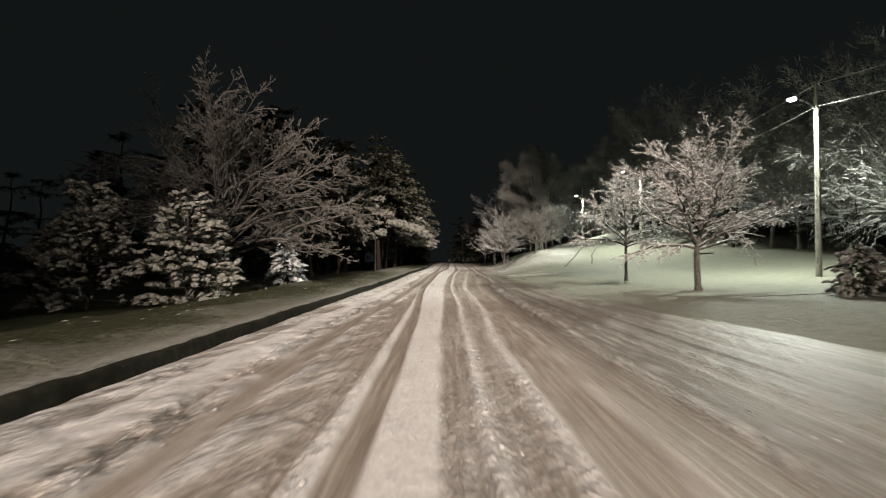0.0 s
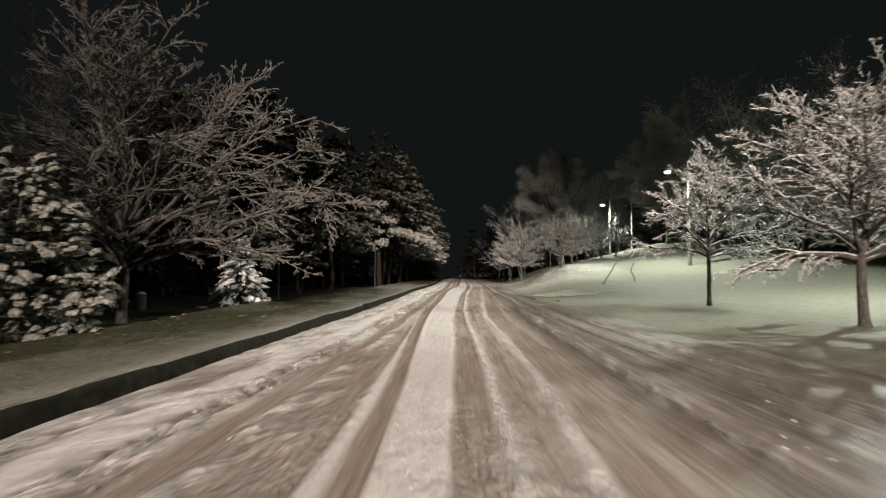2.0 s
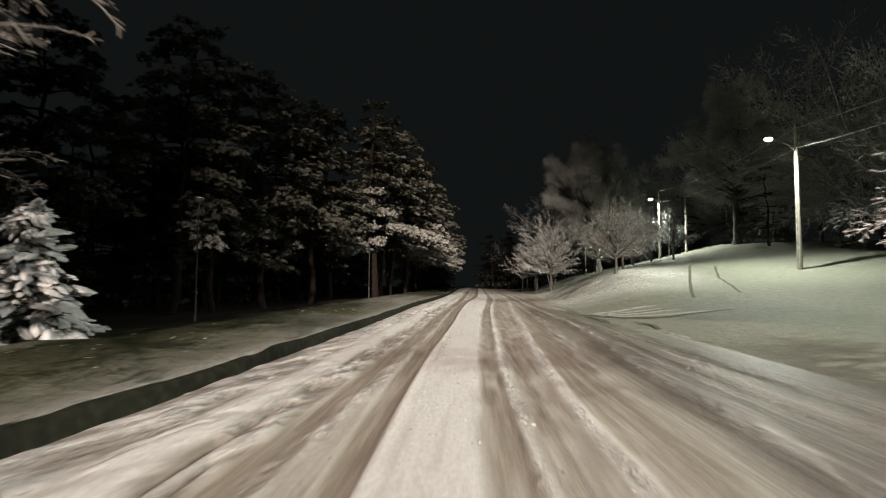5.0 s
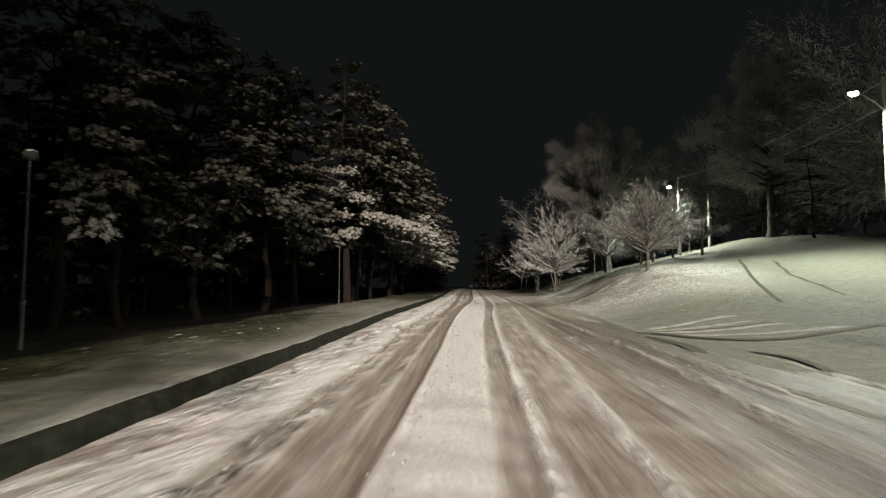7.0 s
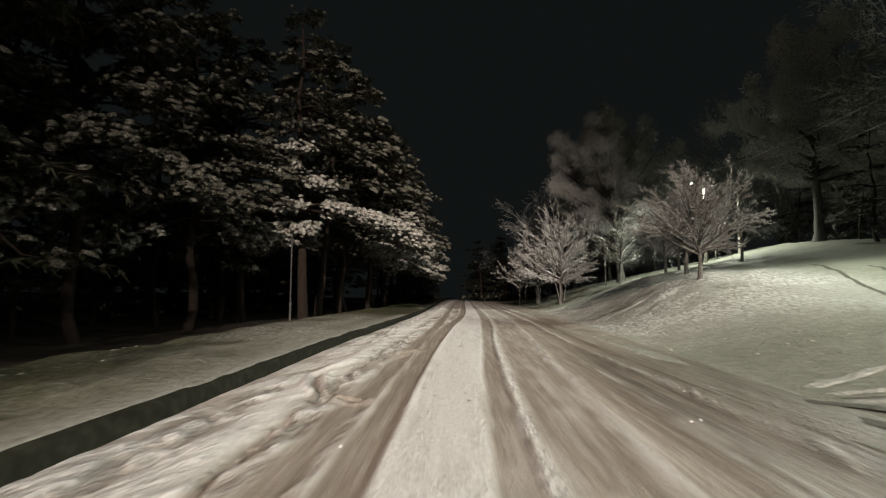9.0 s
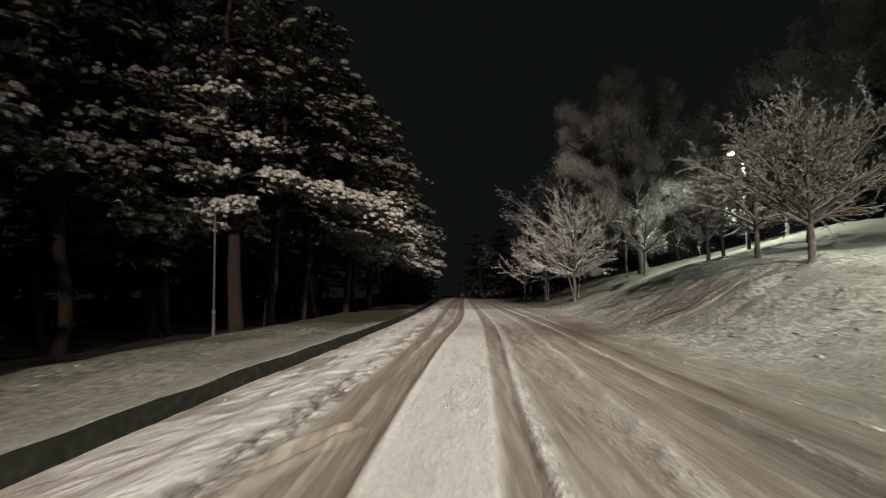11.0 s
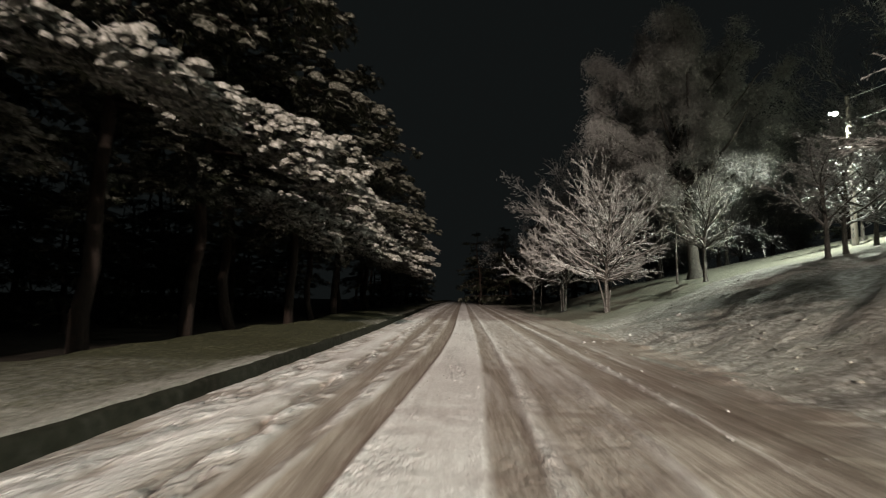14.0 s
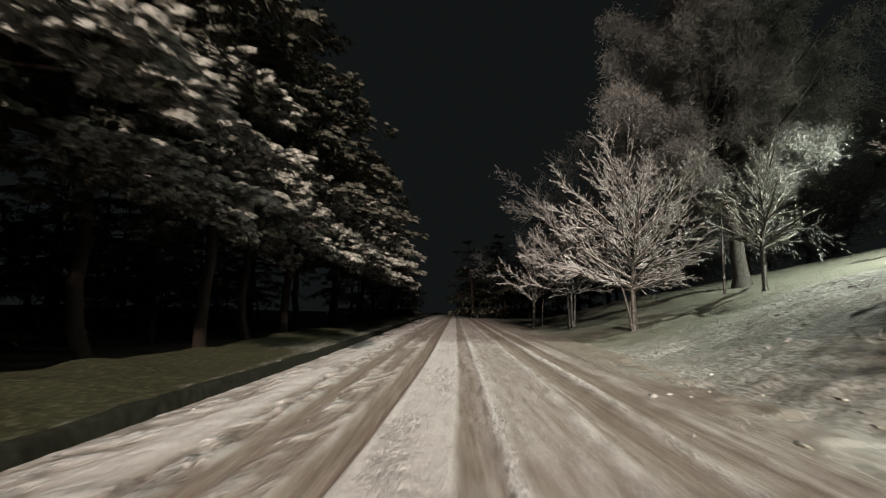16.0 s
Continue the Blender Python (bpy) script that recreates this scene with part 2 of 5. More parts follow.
def popcorn(nt, scale, stretch):
    """Rounded crumbs: 1 on top of each, 0 in the gaps between."""
    g = nt.nodes.new("ShaderNodeNewGeometry")
    mp = nt.nodes.new("ShaderNodeMapping")
    mp.inputs["Scale"].default_value = stretch
    nt.links.new(g.outputs["Position"], mp.inputs["Vector"])
    v = N(nt, "ShaderNodeTexVoronoi", Scale=scale)
    nt.links.new(mp.outputs["Vector"], v.inputs["Vector"])
    return ramp(nt, v.outputs["Distance"], [(0.1, (1, 1, 1)), (0.62, (0, 0, 0))])


def road_build(nt, b):
    packed, crumb = attr(nt, "packed"), attr(nt, "crumb")
    streak = noise_node(nt, 5, 6, 0.65, (3.2, 0.10, 1))
    grain = noise_node(nt, 22, 6, 0.7, (1, 0.55, 1))
    snow = ramp(nt, grain, [(0.3, (0.60, 0.585, 0.57)), (0.68, (0.82, 0.81, 0.795))])
    slush = ramp(nt, streak, [(0.25, (0.19, 0.158, 0.128)), (0.5, (0.31, 0.268, 0.226)), (0.75, (0.48, 0.432, 0.38))])
    # right-hand slush: browner, with the headlights' fall-off put into its colour
    slush = mix(nt, attr(nt, "dimmed"), slush, ramp(nt, streak, [(0.25, (0.055, 0.046, 0.038)), (0.5, (0.105, 0.089, 0.075)), (0.75, (0.21, 0.186, 0.162))]))
    add = nt.nodes.new("ShaderNodeMath")
    add.operation = "MULTIPLY_ADD"
    add.inputs[1].default_value = 0.26
    nt.links.new(streak, add.inputs[0])
    nt.links.new(packed, add.inputs[2])
    base = mix(nt, ramp(nt, add.outputs[0], [(0.26, (0, 0, 0)), (0.92, (1, 1, 1))]), snow, slush)
    # grassy margin, coloured darker to offset the broad street light
    lawn = ramp(nt, streak, [(0.3, (0.075, 0.073, 0.048)), (0.55, (0.125, 0.121, 0.086)), (0.75, (0.20, 0.194, 0.155))])
    base = mix(nt, attr(nt, "grassy"), base, lawn)
    crumbs = mix(nt, 0.35, mix(nt, 0.4, popcorn(nt, 15, (1, 0.55, 1)), popcorn(nt, 32, (1, 0.6, 1))), ramp(nt, noise_node(nt, 13, 6, 0.7, (1, 0.45, 1)), [(0.36, (0, 0, 0)), (0.62, (1, 1, 1))]))
    g = nt.nodes.new("ShaderNodeNewGeometry")
    spin, pull = nt.nodes.new("ShaderNodeMapping"), nt.nodes.new("ShaderNodeMapping")
    spin.inputs["Rotation"].default_value = (0, 0, radians(20))
    pull.inputs["Scale"].default_value = (1, 0.15, 1)
    drag = N(nt, "ShaderNodeTexNoise", Scale=13, Detail=5, Roughness=0.66)
    nt.links.new(g.outputs["Position"], spin.inputs["Vector"])
    nt.links.new(spin.outputs["Vector"], pull.inputs["Vector"])
    nt.links.new(pull.outputs["Vector"], drag.inputs["Vector"])
    crumbs = mix(nt, attr(nt, "dragged"), crumbs, ramp(nt, drag.outputs[0], [(0.36, (0, 0, 0)), (0.62, (1, 1, 1))]))
    # gaps between crumbs darker: dirt there, and the crumbs' shade in the colour
    gap = mix(nt, 0.55, base, (0.13, 0.115, 0.10))
    clod = mix(nt, ramp(nt, crumbs, [(0.1, (0, 0, 0)), (0.5, (1, 1, 1))]), gap, mix(nt, 0.42, base, snow))
    nt.links.new(mix(nt, crumb, base, clod), b.inputs["Base Color"])
    r = ramp(nt, packed, [(0.2, (0.75, 0.75, 0.75)), (0.9, (0.5, 0.5, 0.5))])
    nt.links.new(r, b.inputs["Roughness"])
    soft = nt.nodes.new("ShaderNodeMath")
    soft.operation = "MULTIPLY"
    soft.inputs[1].default_value = 0.22
    nt.links.new(grain, soft.inputs[0])
    relief(nt, b, mix(nt, crumb, soft.outputs[0], crumbs), 1.0, 0.075)


def frost_build(nt, b):
    n = noise_node(nt, 12, 5)
    c = ramp(nt, n, [(0.3, (0.12, 0.12, 0.114)), (0.7, (0.42, 0.416, 0.40))])
    nt.links.new(c, b.inputs["Base Color"])


def boughs_build(nt, b):
    n = noise_node(nt, 8, 5)
    c = ramp(nt, n, [(0.30, (0.10, 0.10, 0.08)), (0.5, (0.26, 0.256, 0.23)), (0.7, (0.52, 0.515, 0.49))])
    nt.links.new(c, b.inputs["Base Color"])
    relief(nt, b, noise_node(nt, 28, 5, 0.65), 0.9, 0.07)


def tuft_build(nt, b):
    c = ramp(nt, noise_node(nt, 10, 6, 0.68), [(0.32, (0.10, 0.10, 0.076)), (0.5, (0.26, 0.256, 0.225)), (0.68, (0.52, 0.512, 0.475))])
    nt.links.new(c, b.inputs["Base Color"])
    relief(nt, b, noise_node(nt, 60, 4), 0.7, 0.04)


# patchy snow, its colour set dim in place of weaker light
def dim_snow_build(nt, b):
    c = ramp(nt, noise_node(nt, 9, 5), [(0.32, (0.05, 0.047, 0.043)), (0.7, (0.215, 0.207, 0.192))])
    nt.links.new(c, b.inputs["Base Color"])


# snow-dusted needles, coloured dim for crowns out of the headlights
def dim_dusted_build(nt, b):
    n = noise_node(nt, 14, 6, 0.7)
    c = ramp(nt, n, [(0.34, (0.022, 0.024, 0.015)), (0.5, (0.085, 0.085, 0.068)), (0.68, (0.29, 0.285, 0.255))])
    nt.links.new(c, b.inputs["Base Color"])
    relief(nt, b, noise_node(nt, 26, 5, 0.7), 1.0, 0.09)


def thin_build(nt, b):
    n = noise_node(nt, 8, 5)
    c = ramp(nt, n, [(0.32, (0.16, 0.158, 0.15)), (0.68, (0.60, 0.595, 0.58))])
    nt.links.new(c, b.inputs["Base Color"])


def tussock_build(nt, b):
    c = ramp(nt, noise_node(nt, 11, 6, 0.7), [(0.34, (0.12, 0.115, 0.08)), (0.5, (0.34, 0.33, 0.29)), (0.66, (0.62, 0.61, 0.58))])
    nt.links.new(c, b.inputs["Base Color"])
    relief(nt, b, noise_node(nt, 50, 4), 0.6, 0.03)


def trodden_build(nt, b):
    c = ramp(nt, noise_node(nt, 18, 4), [(0.3, (0.03, 0.03, 0.02)), (0.7, (0.10, 0.098, 0.075))])
    nt.links.new(c, b.inputs["Base Color"])


def kerb_build(nt, b):
    c = ramp(nt, noise_node(nt, 6, 5), [(0.3, (0.013, 0.0145, 0.010)), (0.55, (0.026, 0.027, 0.020)), (0.85, (0.055, 0.056, 0.046))])
    nt.links.new(c, b.inputs["Base Color"])
    relief(nt, b, noise_node(nt, 40, 4), 0.5, 0.02)


def bark_build(nt, b):
    n = noise_node(nt, 7, 6, 0.65, (3, 3, 0.7))
    c = ramp(nt, n, [(0.3, (0.03, 0.027, 0.024)), (0.55, (0.082, 0.075, 0.067)), (0.8, (0.21, 0.197, 0.18))])
    nt.links.new(c, b.inputs["Base Color"])
    relief(nt, b, n, 0.9, 0.05)


def pine_bark_build(nt, b):
    n = noise_node(nt, 8, 8, 0.78, (3, 3, 0.7))
    c = ramp(nt, n, [(0.32, (0.008, 0.006, 0.005)), (0.55, (0.024, 0.016, 0.012)), (0.8, (0.085, 0.056, 0.040))])
    nt.links.new(c, b.inputs["Base Color"])
    relief(nt, b, n, 1.0, 0.12)


def needle_build(nt, b):
    g = nt.nodes.new("ShaderNodeNewGeometry")
    c = ramp(nt, g.outputs["Random Per Island"], [(0.0, (0.012, 0.016, 0.008)), (0.5, (0.026, 0.030, 0.016)), (0.85, (0.052, 0.053, 0.034)), (1.0, (0.12, 0.118, 0.095))])
    nt.links.new(c, b.inputs["Base Color"])


def pole_build(nt, b):
    n = noise_node(nt, 8, 5, 0.6, (4, 4, 0.4))
    c = ramp(nt, n, [(0.3, (0.13, 0.115, 0.097)), (0.75, (0.30, 0.275, 0.24))])
    nt.links.new(c, b.inputs["Base Color"])
    relief(nt, b, n, 0.5, 0.02)


def metal_build(nt, b):
    c = ramp(nt, noise_node(nt, 20, 4), [(0.3, (0.22, 0.23, 0.23)), (0.75, (0.40, 0.41, 0.41))])
    nt.links.new(c, b.inputs["Base Color"])
    b.inputs["Metallic"].default_value = 0.6


def dull_build(nt, b):
    c = ramp(nt, noise_node(nt, 15, 4), [(0.3, (0.03, 0.031, 0.03)), (0.75, (0.075, 0.076, 0.074))])
    nt.links.new(c, b.inputs["Base Color"])


def dark_build(nt, b):
    c = ramp(nt, noise_node(nt, 20, 4), [(0.3, (0.02, 0.02, 0.02)), (0.75, (0.05, 0.05, 0.05))])
    nt.links.new(c, b.inputs["Base Color"])


def wood_build(nt, b):
    c = ramp(nt, noise_node(nt, 6, 5, 0.6, (0.5, 6, 6)), [(0.3, (0.07, 0.05, 0.035)), (0.75, (0.17, 0.125, 0.085))])
    nt.links.new(c, b.inputs["Base Color"])


def glow_build(nt, b):
    b.inputs["Base Color"].default_value = (0.8, 0.85, 0.75, 1)
    b.inputs["Emission Color"].default_value = (0.90, 1.0, 0.80, 1)
    b.inputs["Emission Strength"].default_value = 60.0


SNOW = shader("snow", snow_build, 0.75, 0.2)
GROUND = shader("snowy_ground", ground_build, 0.8, 0.2)
ROAD = shader("packed_snow_road", road_build, 0.7, 0.25)
FROST = shader("frosted_twig", frost_build, 0.85, 0.1)
BOUGH_SNOW = shader("snow_on_needles", boughs_build, 0.8, 0.15)
THIN_SNOW = shader("thin_snow_on_bark", thin_build, 0.8, 0.15)
DIM_DUSTED = shader("dim_snow_dusted_needles", dim_dusted_build, 0.85, 0.1)
DIM_SNOW = shader("dim_patchy_snow", dim_snow_build, 0.85, 0.1)
TUFT = shader("snow_tufts_on_needles", tuft_build, 0.85, 0.1)
TUSSOCK = shader("snowy_tussock", tussock_build, 0.85, 0.1)
TRODDEN = shader("trodden_snow", trodden_build, 0.8, 0.15)
KERB = shader("wet_kerb", kerb_build, 0.8, 0.08)
BARK = shader("bark", bark_build, 0.85, 0.2)
PINE_BARK = shader("pine_bark", pine_bark_build, 0.85, 0.2)
NEEDLE = shader("needles", needle_build, 0.6, 0.3)
POLE = shader("weathered_pole", pole_build, 0.8, 0.2)
METAL = shader("grey_metal", metal_build, 0.45, 0.5)
DULL = shader("dull_painted_steel", dull_build, 0.6, 0.3)
DARK = shader("dark_metal", dark_build, 0.5, 0.4)
WOOD = shader("weathered_wood", wood_build, 0.8, 0.2)
GLOW = shader("lamp_glass", glow_build, 0.3, 0.5)


# ---------------------------------------------------------------- ground, kerb, road
def add_attr(me, name, values):
    a = me.attributes.new(name, "FLOAT", "POINT")
    a.data.foreach_set("value", np.asarray(values, np.float32).ravel())


def grid_faces(rows, cols):
    i = np.arange(rows - 1)[:, None] * cols + np.arange(cols - 1)[None, :]
    return np.stack([i, i + 1, i + cols + 1, i + cols], -1).reshape(-1, 4)


def rows_y(spans):
    return np.concatenate([np.arange(a, b, s) for a, b, s in spans])


def build_ground():
    ys = rows_y([(-400, -60, 40), (-60, -10, 4), (-10, 54, 0.3), (54, 94, 0.19), (94, 100, 0.3), (100, 170, 0.8), (170, 400, 8), (400, 1301, 90)])
    left = np.concatenate([-np.array([900, 500, 300, 180, 120, 80, 60, 48, 40, 34, 30, 27, 24, 22, 20, 18.5, 17, 15.6]), -np.arange(14.4, 0.3, -0.3), [-0.3, -0.2, -0.12, -0.1]])
    right = np.concatenate([[0.0, 0.12], np.arange(0.2, 10, 0.17), np.arange(10.1, 13, 0.3), np.arange(13, 30, 0.9), [31, 33, 36, 40, 46, 55, 70, 90, 120, 180, 300, 500, 900]])
    kx, ex = kerb_x(ys)[:, None], edge_x(ys)[:, None]
    xl, xr = kx + left[None], ex + right[None]
    xm = np.concatenate([kx - 0.1, ex - 0.02], 1)
    x = np.concatenate([xl, xm, xr], 1)
    y = np.repeat(ys[:, None], x.shape[1], 1)
    z = land(x, y)
    nl = left.size
    z[:, nl - 1] -= 0.05 + 0.05 * vnoise(ys * 3, 2.2)
    x[:, nl - 3:nl] += (0.05 * (vnoise(ys * 0.9, 6.1) - 0.6))[:, None]
    z[:, nl:nl + 2] = road_z(ys)[:, None] - 0.25
    z[:, nl + 2] -= 0.06
    me = mesh_from("ground", np.stack([x, y, z], -1).reshape(-1, 3), grid_faces(*x.shape))
    d, e = kerb_x(y) - x, x - edge_x(y)
    patch = vnoise(x * 0.5, y * 0.4)
    wood = np.maximum(step(3.9, 5.6, d) * step(36, 48, y), step(11, 15, d))
    # bare grass; its spread from the kerb also darkens the verge beyond the beam
    bare = np.where(d > 0, 0.10 + 0.36 * step(0.4, 1.8, d) * (0.15 + 0.85 * step(0.25, 0.75, vnoise(x * 0.9, y * 0.4 + 5))) + 0.70 * patch * step(1.5, 3.4, d) + 1.0 * step(65, 78, y + 6 * (vnoise(x * 0.6, y * 0.3 + 4) - 0.5)) * (1 - step(82, 88, y)) * step(0.15, 0.9, d) * (0.4 + 0.6 * vnoise(x * 0.9, y * 0.6)) + 0.4 * step(66, 74, y) * vnoise(x * 0.7, y * 0.25) + 1.5 * wood, 0.0)
    bank = step(54, 62, y) * step(0.3, 2, e) * (1 - step(8, 12, e)) * (1 - step(88, 95, y))
    bare = np.where(e > 0, (0.03 + 0.15 * patch) * bank + 0.8 * step(26, 32, e), bare)
    # thin: thinner snow, and dimness outside the headlights put into the colour
    add_attr(me, "thin", (0.85 - 0.7 * bank) * np.maximum(step(0.0, 1.6, e), (e > -0.1) * (1 - step(46, 56, y))) + 0.9 * step(0.1, 0.8, d) * (1 - step(50, 60, y) * (0.05 + 0.45 * step(0.3, 0.65, vnoise(x * 1.3, y * 0.6 + 8)))))
    worn = step(0.32, 0.6, vnoise(x * 0.45 + 3, y * 0.3) * 0.6 + vnoise(x * 1.1, y * 0.9) * 0.4)
    add_attr(me, "hummock", np.clip(bank * (0.2 + 0.6 * worn) + 0.4 * step(46, 58, y) * step(0.1, 0.5, d) * (1 - step(2.6, 4.2, d)) * (0.3 + 0.7 * worn) * (1 - step(64, 76, y)) + 0.2 * step(-0.1, 0.1, e) * (1 - step(0.5, 2.2, e)) * worn, 0, 1))
    add_attr(me, "bare", bare)
    add_attr(me, "litter", np.where(d > 0, wood, step(26, 32, e)))
    me.materials.append(GROUND)
    tagged(new("ground", me), "snow-covered grass verge and sloping park lawn with blades poking through", "ground", kind="structure")


def build_kerb():
    ys = rows_y([(-40, 0, 2), (0, 100, 0.16), (100, 300, 2)])
    prof = [(0.02, -0.15), (0.0, 0.22), (-0.03, 0.27), (-0.12, 0.285), (-0.2, 0.27)]
    wob = 0.05 * (vnoise(ys * 1.1, 1.5) - 0.5) + 0.03 * (vnoise(ys * 4.1, 7.5) - 0.5)
    x = np.stack([kerb_x(ys) + px + wob for px, _ in prof], 1)
    rag = 0.05 * (vnoise(ys * 0.7, 4.5) - 0.5) + 0.03 * (vnoise(ys * 2.6, 9.5) - 0.5)
    z = np.stack([road_z(ys) + pz + rag * (pz > 0) for _, pz in prof], 1)
    y = np.repeat(ys[:, None], len(prof), 1)
    ob = piece("kerb", np.stack([x, y, z], -1).reshape(-1, 3), grid_faces(*x.shape)[:, ::-1], KERB)
    tagged(ob, "dark wet kerb face between snowy road and verge", "kerb", kind="structure")


# the lines along the road, as offsets from the drivers' line
furrow_u = soft_line([(-40, -2.62), (6, -2.66), (12, -2.86), (18, -2.72), (24, -2.36), (34, -2.12), (42, -2.1), (56, -2.32), (62, -2.46), (70, -2.62), (84, -2.9), (120, -3.0)])
white_l = soft_line([(-40, -0.55), (6, -0.55), (16, -0.64), (24, -0.76), (34, -0.83), (44, -0.83), (56, -1.08), (66, -1.25), (75, -1.03), (88, -0.9), (120, -0.9)])
white_r = soft_line([(-40, 0.0), (16, 0.0), (24, 0.13), (34, 0.22), (43, 0.14), (58, 0.11), (68, -0.03), (120, -0.02)])
dark_l = soft_line([(-40, -0.80), (6, -0.80), (16, -0.9), (34, -1.14), (44, -1.2), (56, -1.50), (64, -1.75), (75, -1.42), (88, -1.35), (120, -1.35)])
thin_u = soft_line([(-40, 0.45), (8, 0.46), (22, 0.64), (36, 0.6), (50, 0.58), (58, 0.5), (66, 0.55), (80, 0.5), (120, 0.5)])
line_u = soft_line([(-40, 1.1), (6, 1.08), (13, 1.02), (17, 1.36), (26, 1.3), (36, 1.38), (44, 1.6), (120, 1.7)])
dark_r = soft_line([(-40, 2.27), (10, 2.27), (24, 2.46), (34, 2.62), (40, 3.0), (48, 2.95), (55, 2.5), (60, 2.32), (68, 2.25), (76, 2.1), (120, 2.3)])
dark_q = soft_line([(-40, 3.2), (30, 3.3), (45, 3.6), (56, 3.0), (66, 2.86), (76, 2.82), (120, 3.0)])


def band(u, lo, hi, soft):
    return step(lo - soft, lo + soft, u) * (1 - step(hi - soft, hi + soft, u))


def tracks(u, y):
    """How far the snow is pressed and worn at the offset u from the drivers' line, 0..1."""
    u = u + 0.02 * (vnoise(y * 0.6, u * 0.7 + 3) - 0.5)
    p = 0.95 * band(u, dark_l(y), white_l(y), 0.045)
    p = np.maximum(p, 0.52 * band(u, white_r(y), thin_u(y) - 0.08, 0.06))
    p = np.maximum(p, 0.50 * band(u, thin_u(y) + 0.1, line_u(y) - 0.1, 0.15))
    p = np.maximum(p, 0.58 * band(u, line_u(y) + 0.08, line_u(y) + 0.62, 0.2))
    p = np.maximum(p, 0.92 * band(u, dark_r(y) - 0.26, dark_r(y) + 0.22, 0.17))
    p = np.maximum(p, 0.90 * step(50, 58, y) * band(u, dark_q(y) - 0.2, dark_q(y) + 0.2, 0.12))
    p = np.maximum(p, 0.70 * band(u, furrow_u(y) + 0.42, furrow_u(y) + 0.78, 0.12))
    p = np.maximum(p, 0.55 * band(u, furrow_u(y) + 0.95, dark_l(y) - 0.22, 0.08))
    for c, half, deep, seed in ((-1.18, 0.10, 0.8, 1), (3.75, 0.12, 0.6, 2), (1.95, 0.08, 0.6, 3), (4.4, 0.2, 0.6, 4), (5.2, 0.12, 0.5, 5)):
        k = c + 0.16 * (vnoise(y * 0.05, seed * 3.3) - 0.5)
        early = 1 - step(22, 32, y) if seed == 1 else 0.35 + 0.65 * vnoise(y * 0.1, seed * 7.1)
        p = np.maximum(p, deep * early * band(u, k - half, k + half, 0.06))
    return p * (0.84 + 0.28 * vnoise(y * 0.22, u * 2.5 + 40))


def build_road():
    ys = rows_y([(-40, 2, 0.5), (2, 84, 0.085), (84, 96, 0.16), (96, 130, 0.45), (130, 400, 2)])
    s = np.linspace(0, 1, 240)
    kx, ex = kerb_x(ys)[:, None], edge_x(ys)[:, None] + 2.4
    x = kx + (ex - kx) * s[None]
    y = np.repeat(ys[:, None], s.size, 1)
    u = x - mid_x(y)
    p = tracks(u, y)
    fu = furrow_u(y)
    fine = vnoise(x * 11, y * 0.35 + 3) * 0.6 + vnoise(x * 23, y * 0.9) * 0.4
    side = 1 - band(u, -1.3, 1.4, 0.15)
    ca, sa = math.cos(radians(20)), math.sin(radians(20))
    across, along = x * ca - y * sa, x * sa + y * ca
    drag = vnoise(across * 5.5, along * 0.8) * 0.5 + vnoise(across * 10, along * 1.8) * 0.35 + vnoise(x * 12, y * 6.0 + 5) * 0.15
    lumps = side * drag + (1 - side) * (vnoise(x * 8, y * 4.5) * 0.45 + vnoise(x * 15, y * 8.0) * 0.55)
    ridge = step(0.44, 0.66, lumps) * (0.45 + 0.7 * side * (1 - 0.8 * step(0.5, 1.6, u)))
    patchy = vnoise(x * 1.6, y * 0.22) * 0.55 + vnoise(x * 4.5, y * 0.9) * 0.45
    # bands of broken snow between and beside the tracks
    crumb = 0.95 * band(u, kx - mid_x(y), fu - 0.62, 0.12)
    crumb = np.maximum(crumb, 0.9 * band(u, fu - 0.06, fu + 0.36, 0.10))
    crumb = np.maximum(crumb, 0.35 * band(u, fu - 0.6, fu - 0.1, 0.1))
    crumb = np.maximum(crumb, 0.55 * band(u, fu + 0.7, dark_l(y) - 0.1, 0.15))
    crumb = np.maximum(crumb, (0.2 + 0.35 * step(54, 62, y)) * band(u, white_l(y), white_r(y), 0.06) * (0.3 + 0.7 * step(0.35, 0.6, vnoise(x * 2.2, y * 0.3 + 11))))
    crumb = np.maximum(crumb, 0.55 * band(u, thin_u(y) - 0.07, thin_u(y) + 0.09, 0.05))
    crumb = np.maximum(crumb, 0.28 * band(u, white_r(y) + 0.05, line_u(y) + 0.3, 0.15) * step(42, 49, y) * step(0.3, 0.55, vnoise(x * 0.8, y * 0.16 + 7) + 0.25 * step(72, 78, y)) + 0.55 * (1 - step(12, 20, y)) * band(u, white_r(y), line_u(y), 0.05))
    crumb = np.maximum(crumb, 0.5 * (1 - step(36, 46, y)) * band(u, line_u(y) - 0.09, line_u(y) + 0.07, 0.05))
    crumb = np.maximum(crumb, 0.5 * band(u, dark_r(y) + 0.24, dark_r(y) + 0.5, 0.10))
    crumb = np.maximum(crumb, 0.4 * step(3.3, 3.9, u))
    crumb = crumb * (0.3 + 0.7 * step(0.3, 0.58, patchy)) * (1 - 0.35 * p)
    lift = crumb * (0.25 + 0.75 * step(0.05, 0.55, x - kx))
    z = road_z(y) + 0.055 * (1 - p) + lift * (0.07 * ridge + 0.035 * lumps - 0.03) + 0.010 * (fine - 0.5) + 0.005 * lumps
    # the heaped ridge beside the furrow, and the furrow itself with broken edges
    broken = vnoise(y * 1.4, 2.7) * 0.6 + vnoise(y * 4.0, 8.1) * 0.4
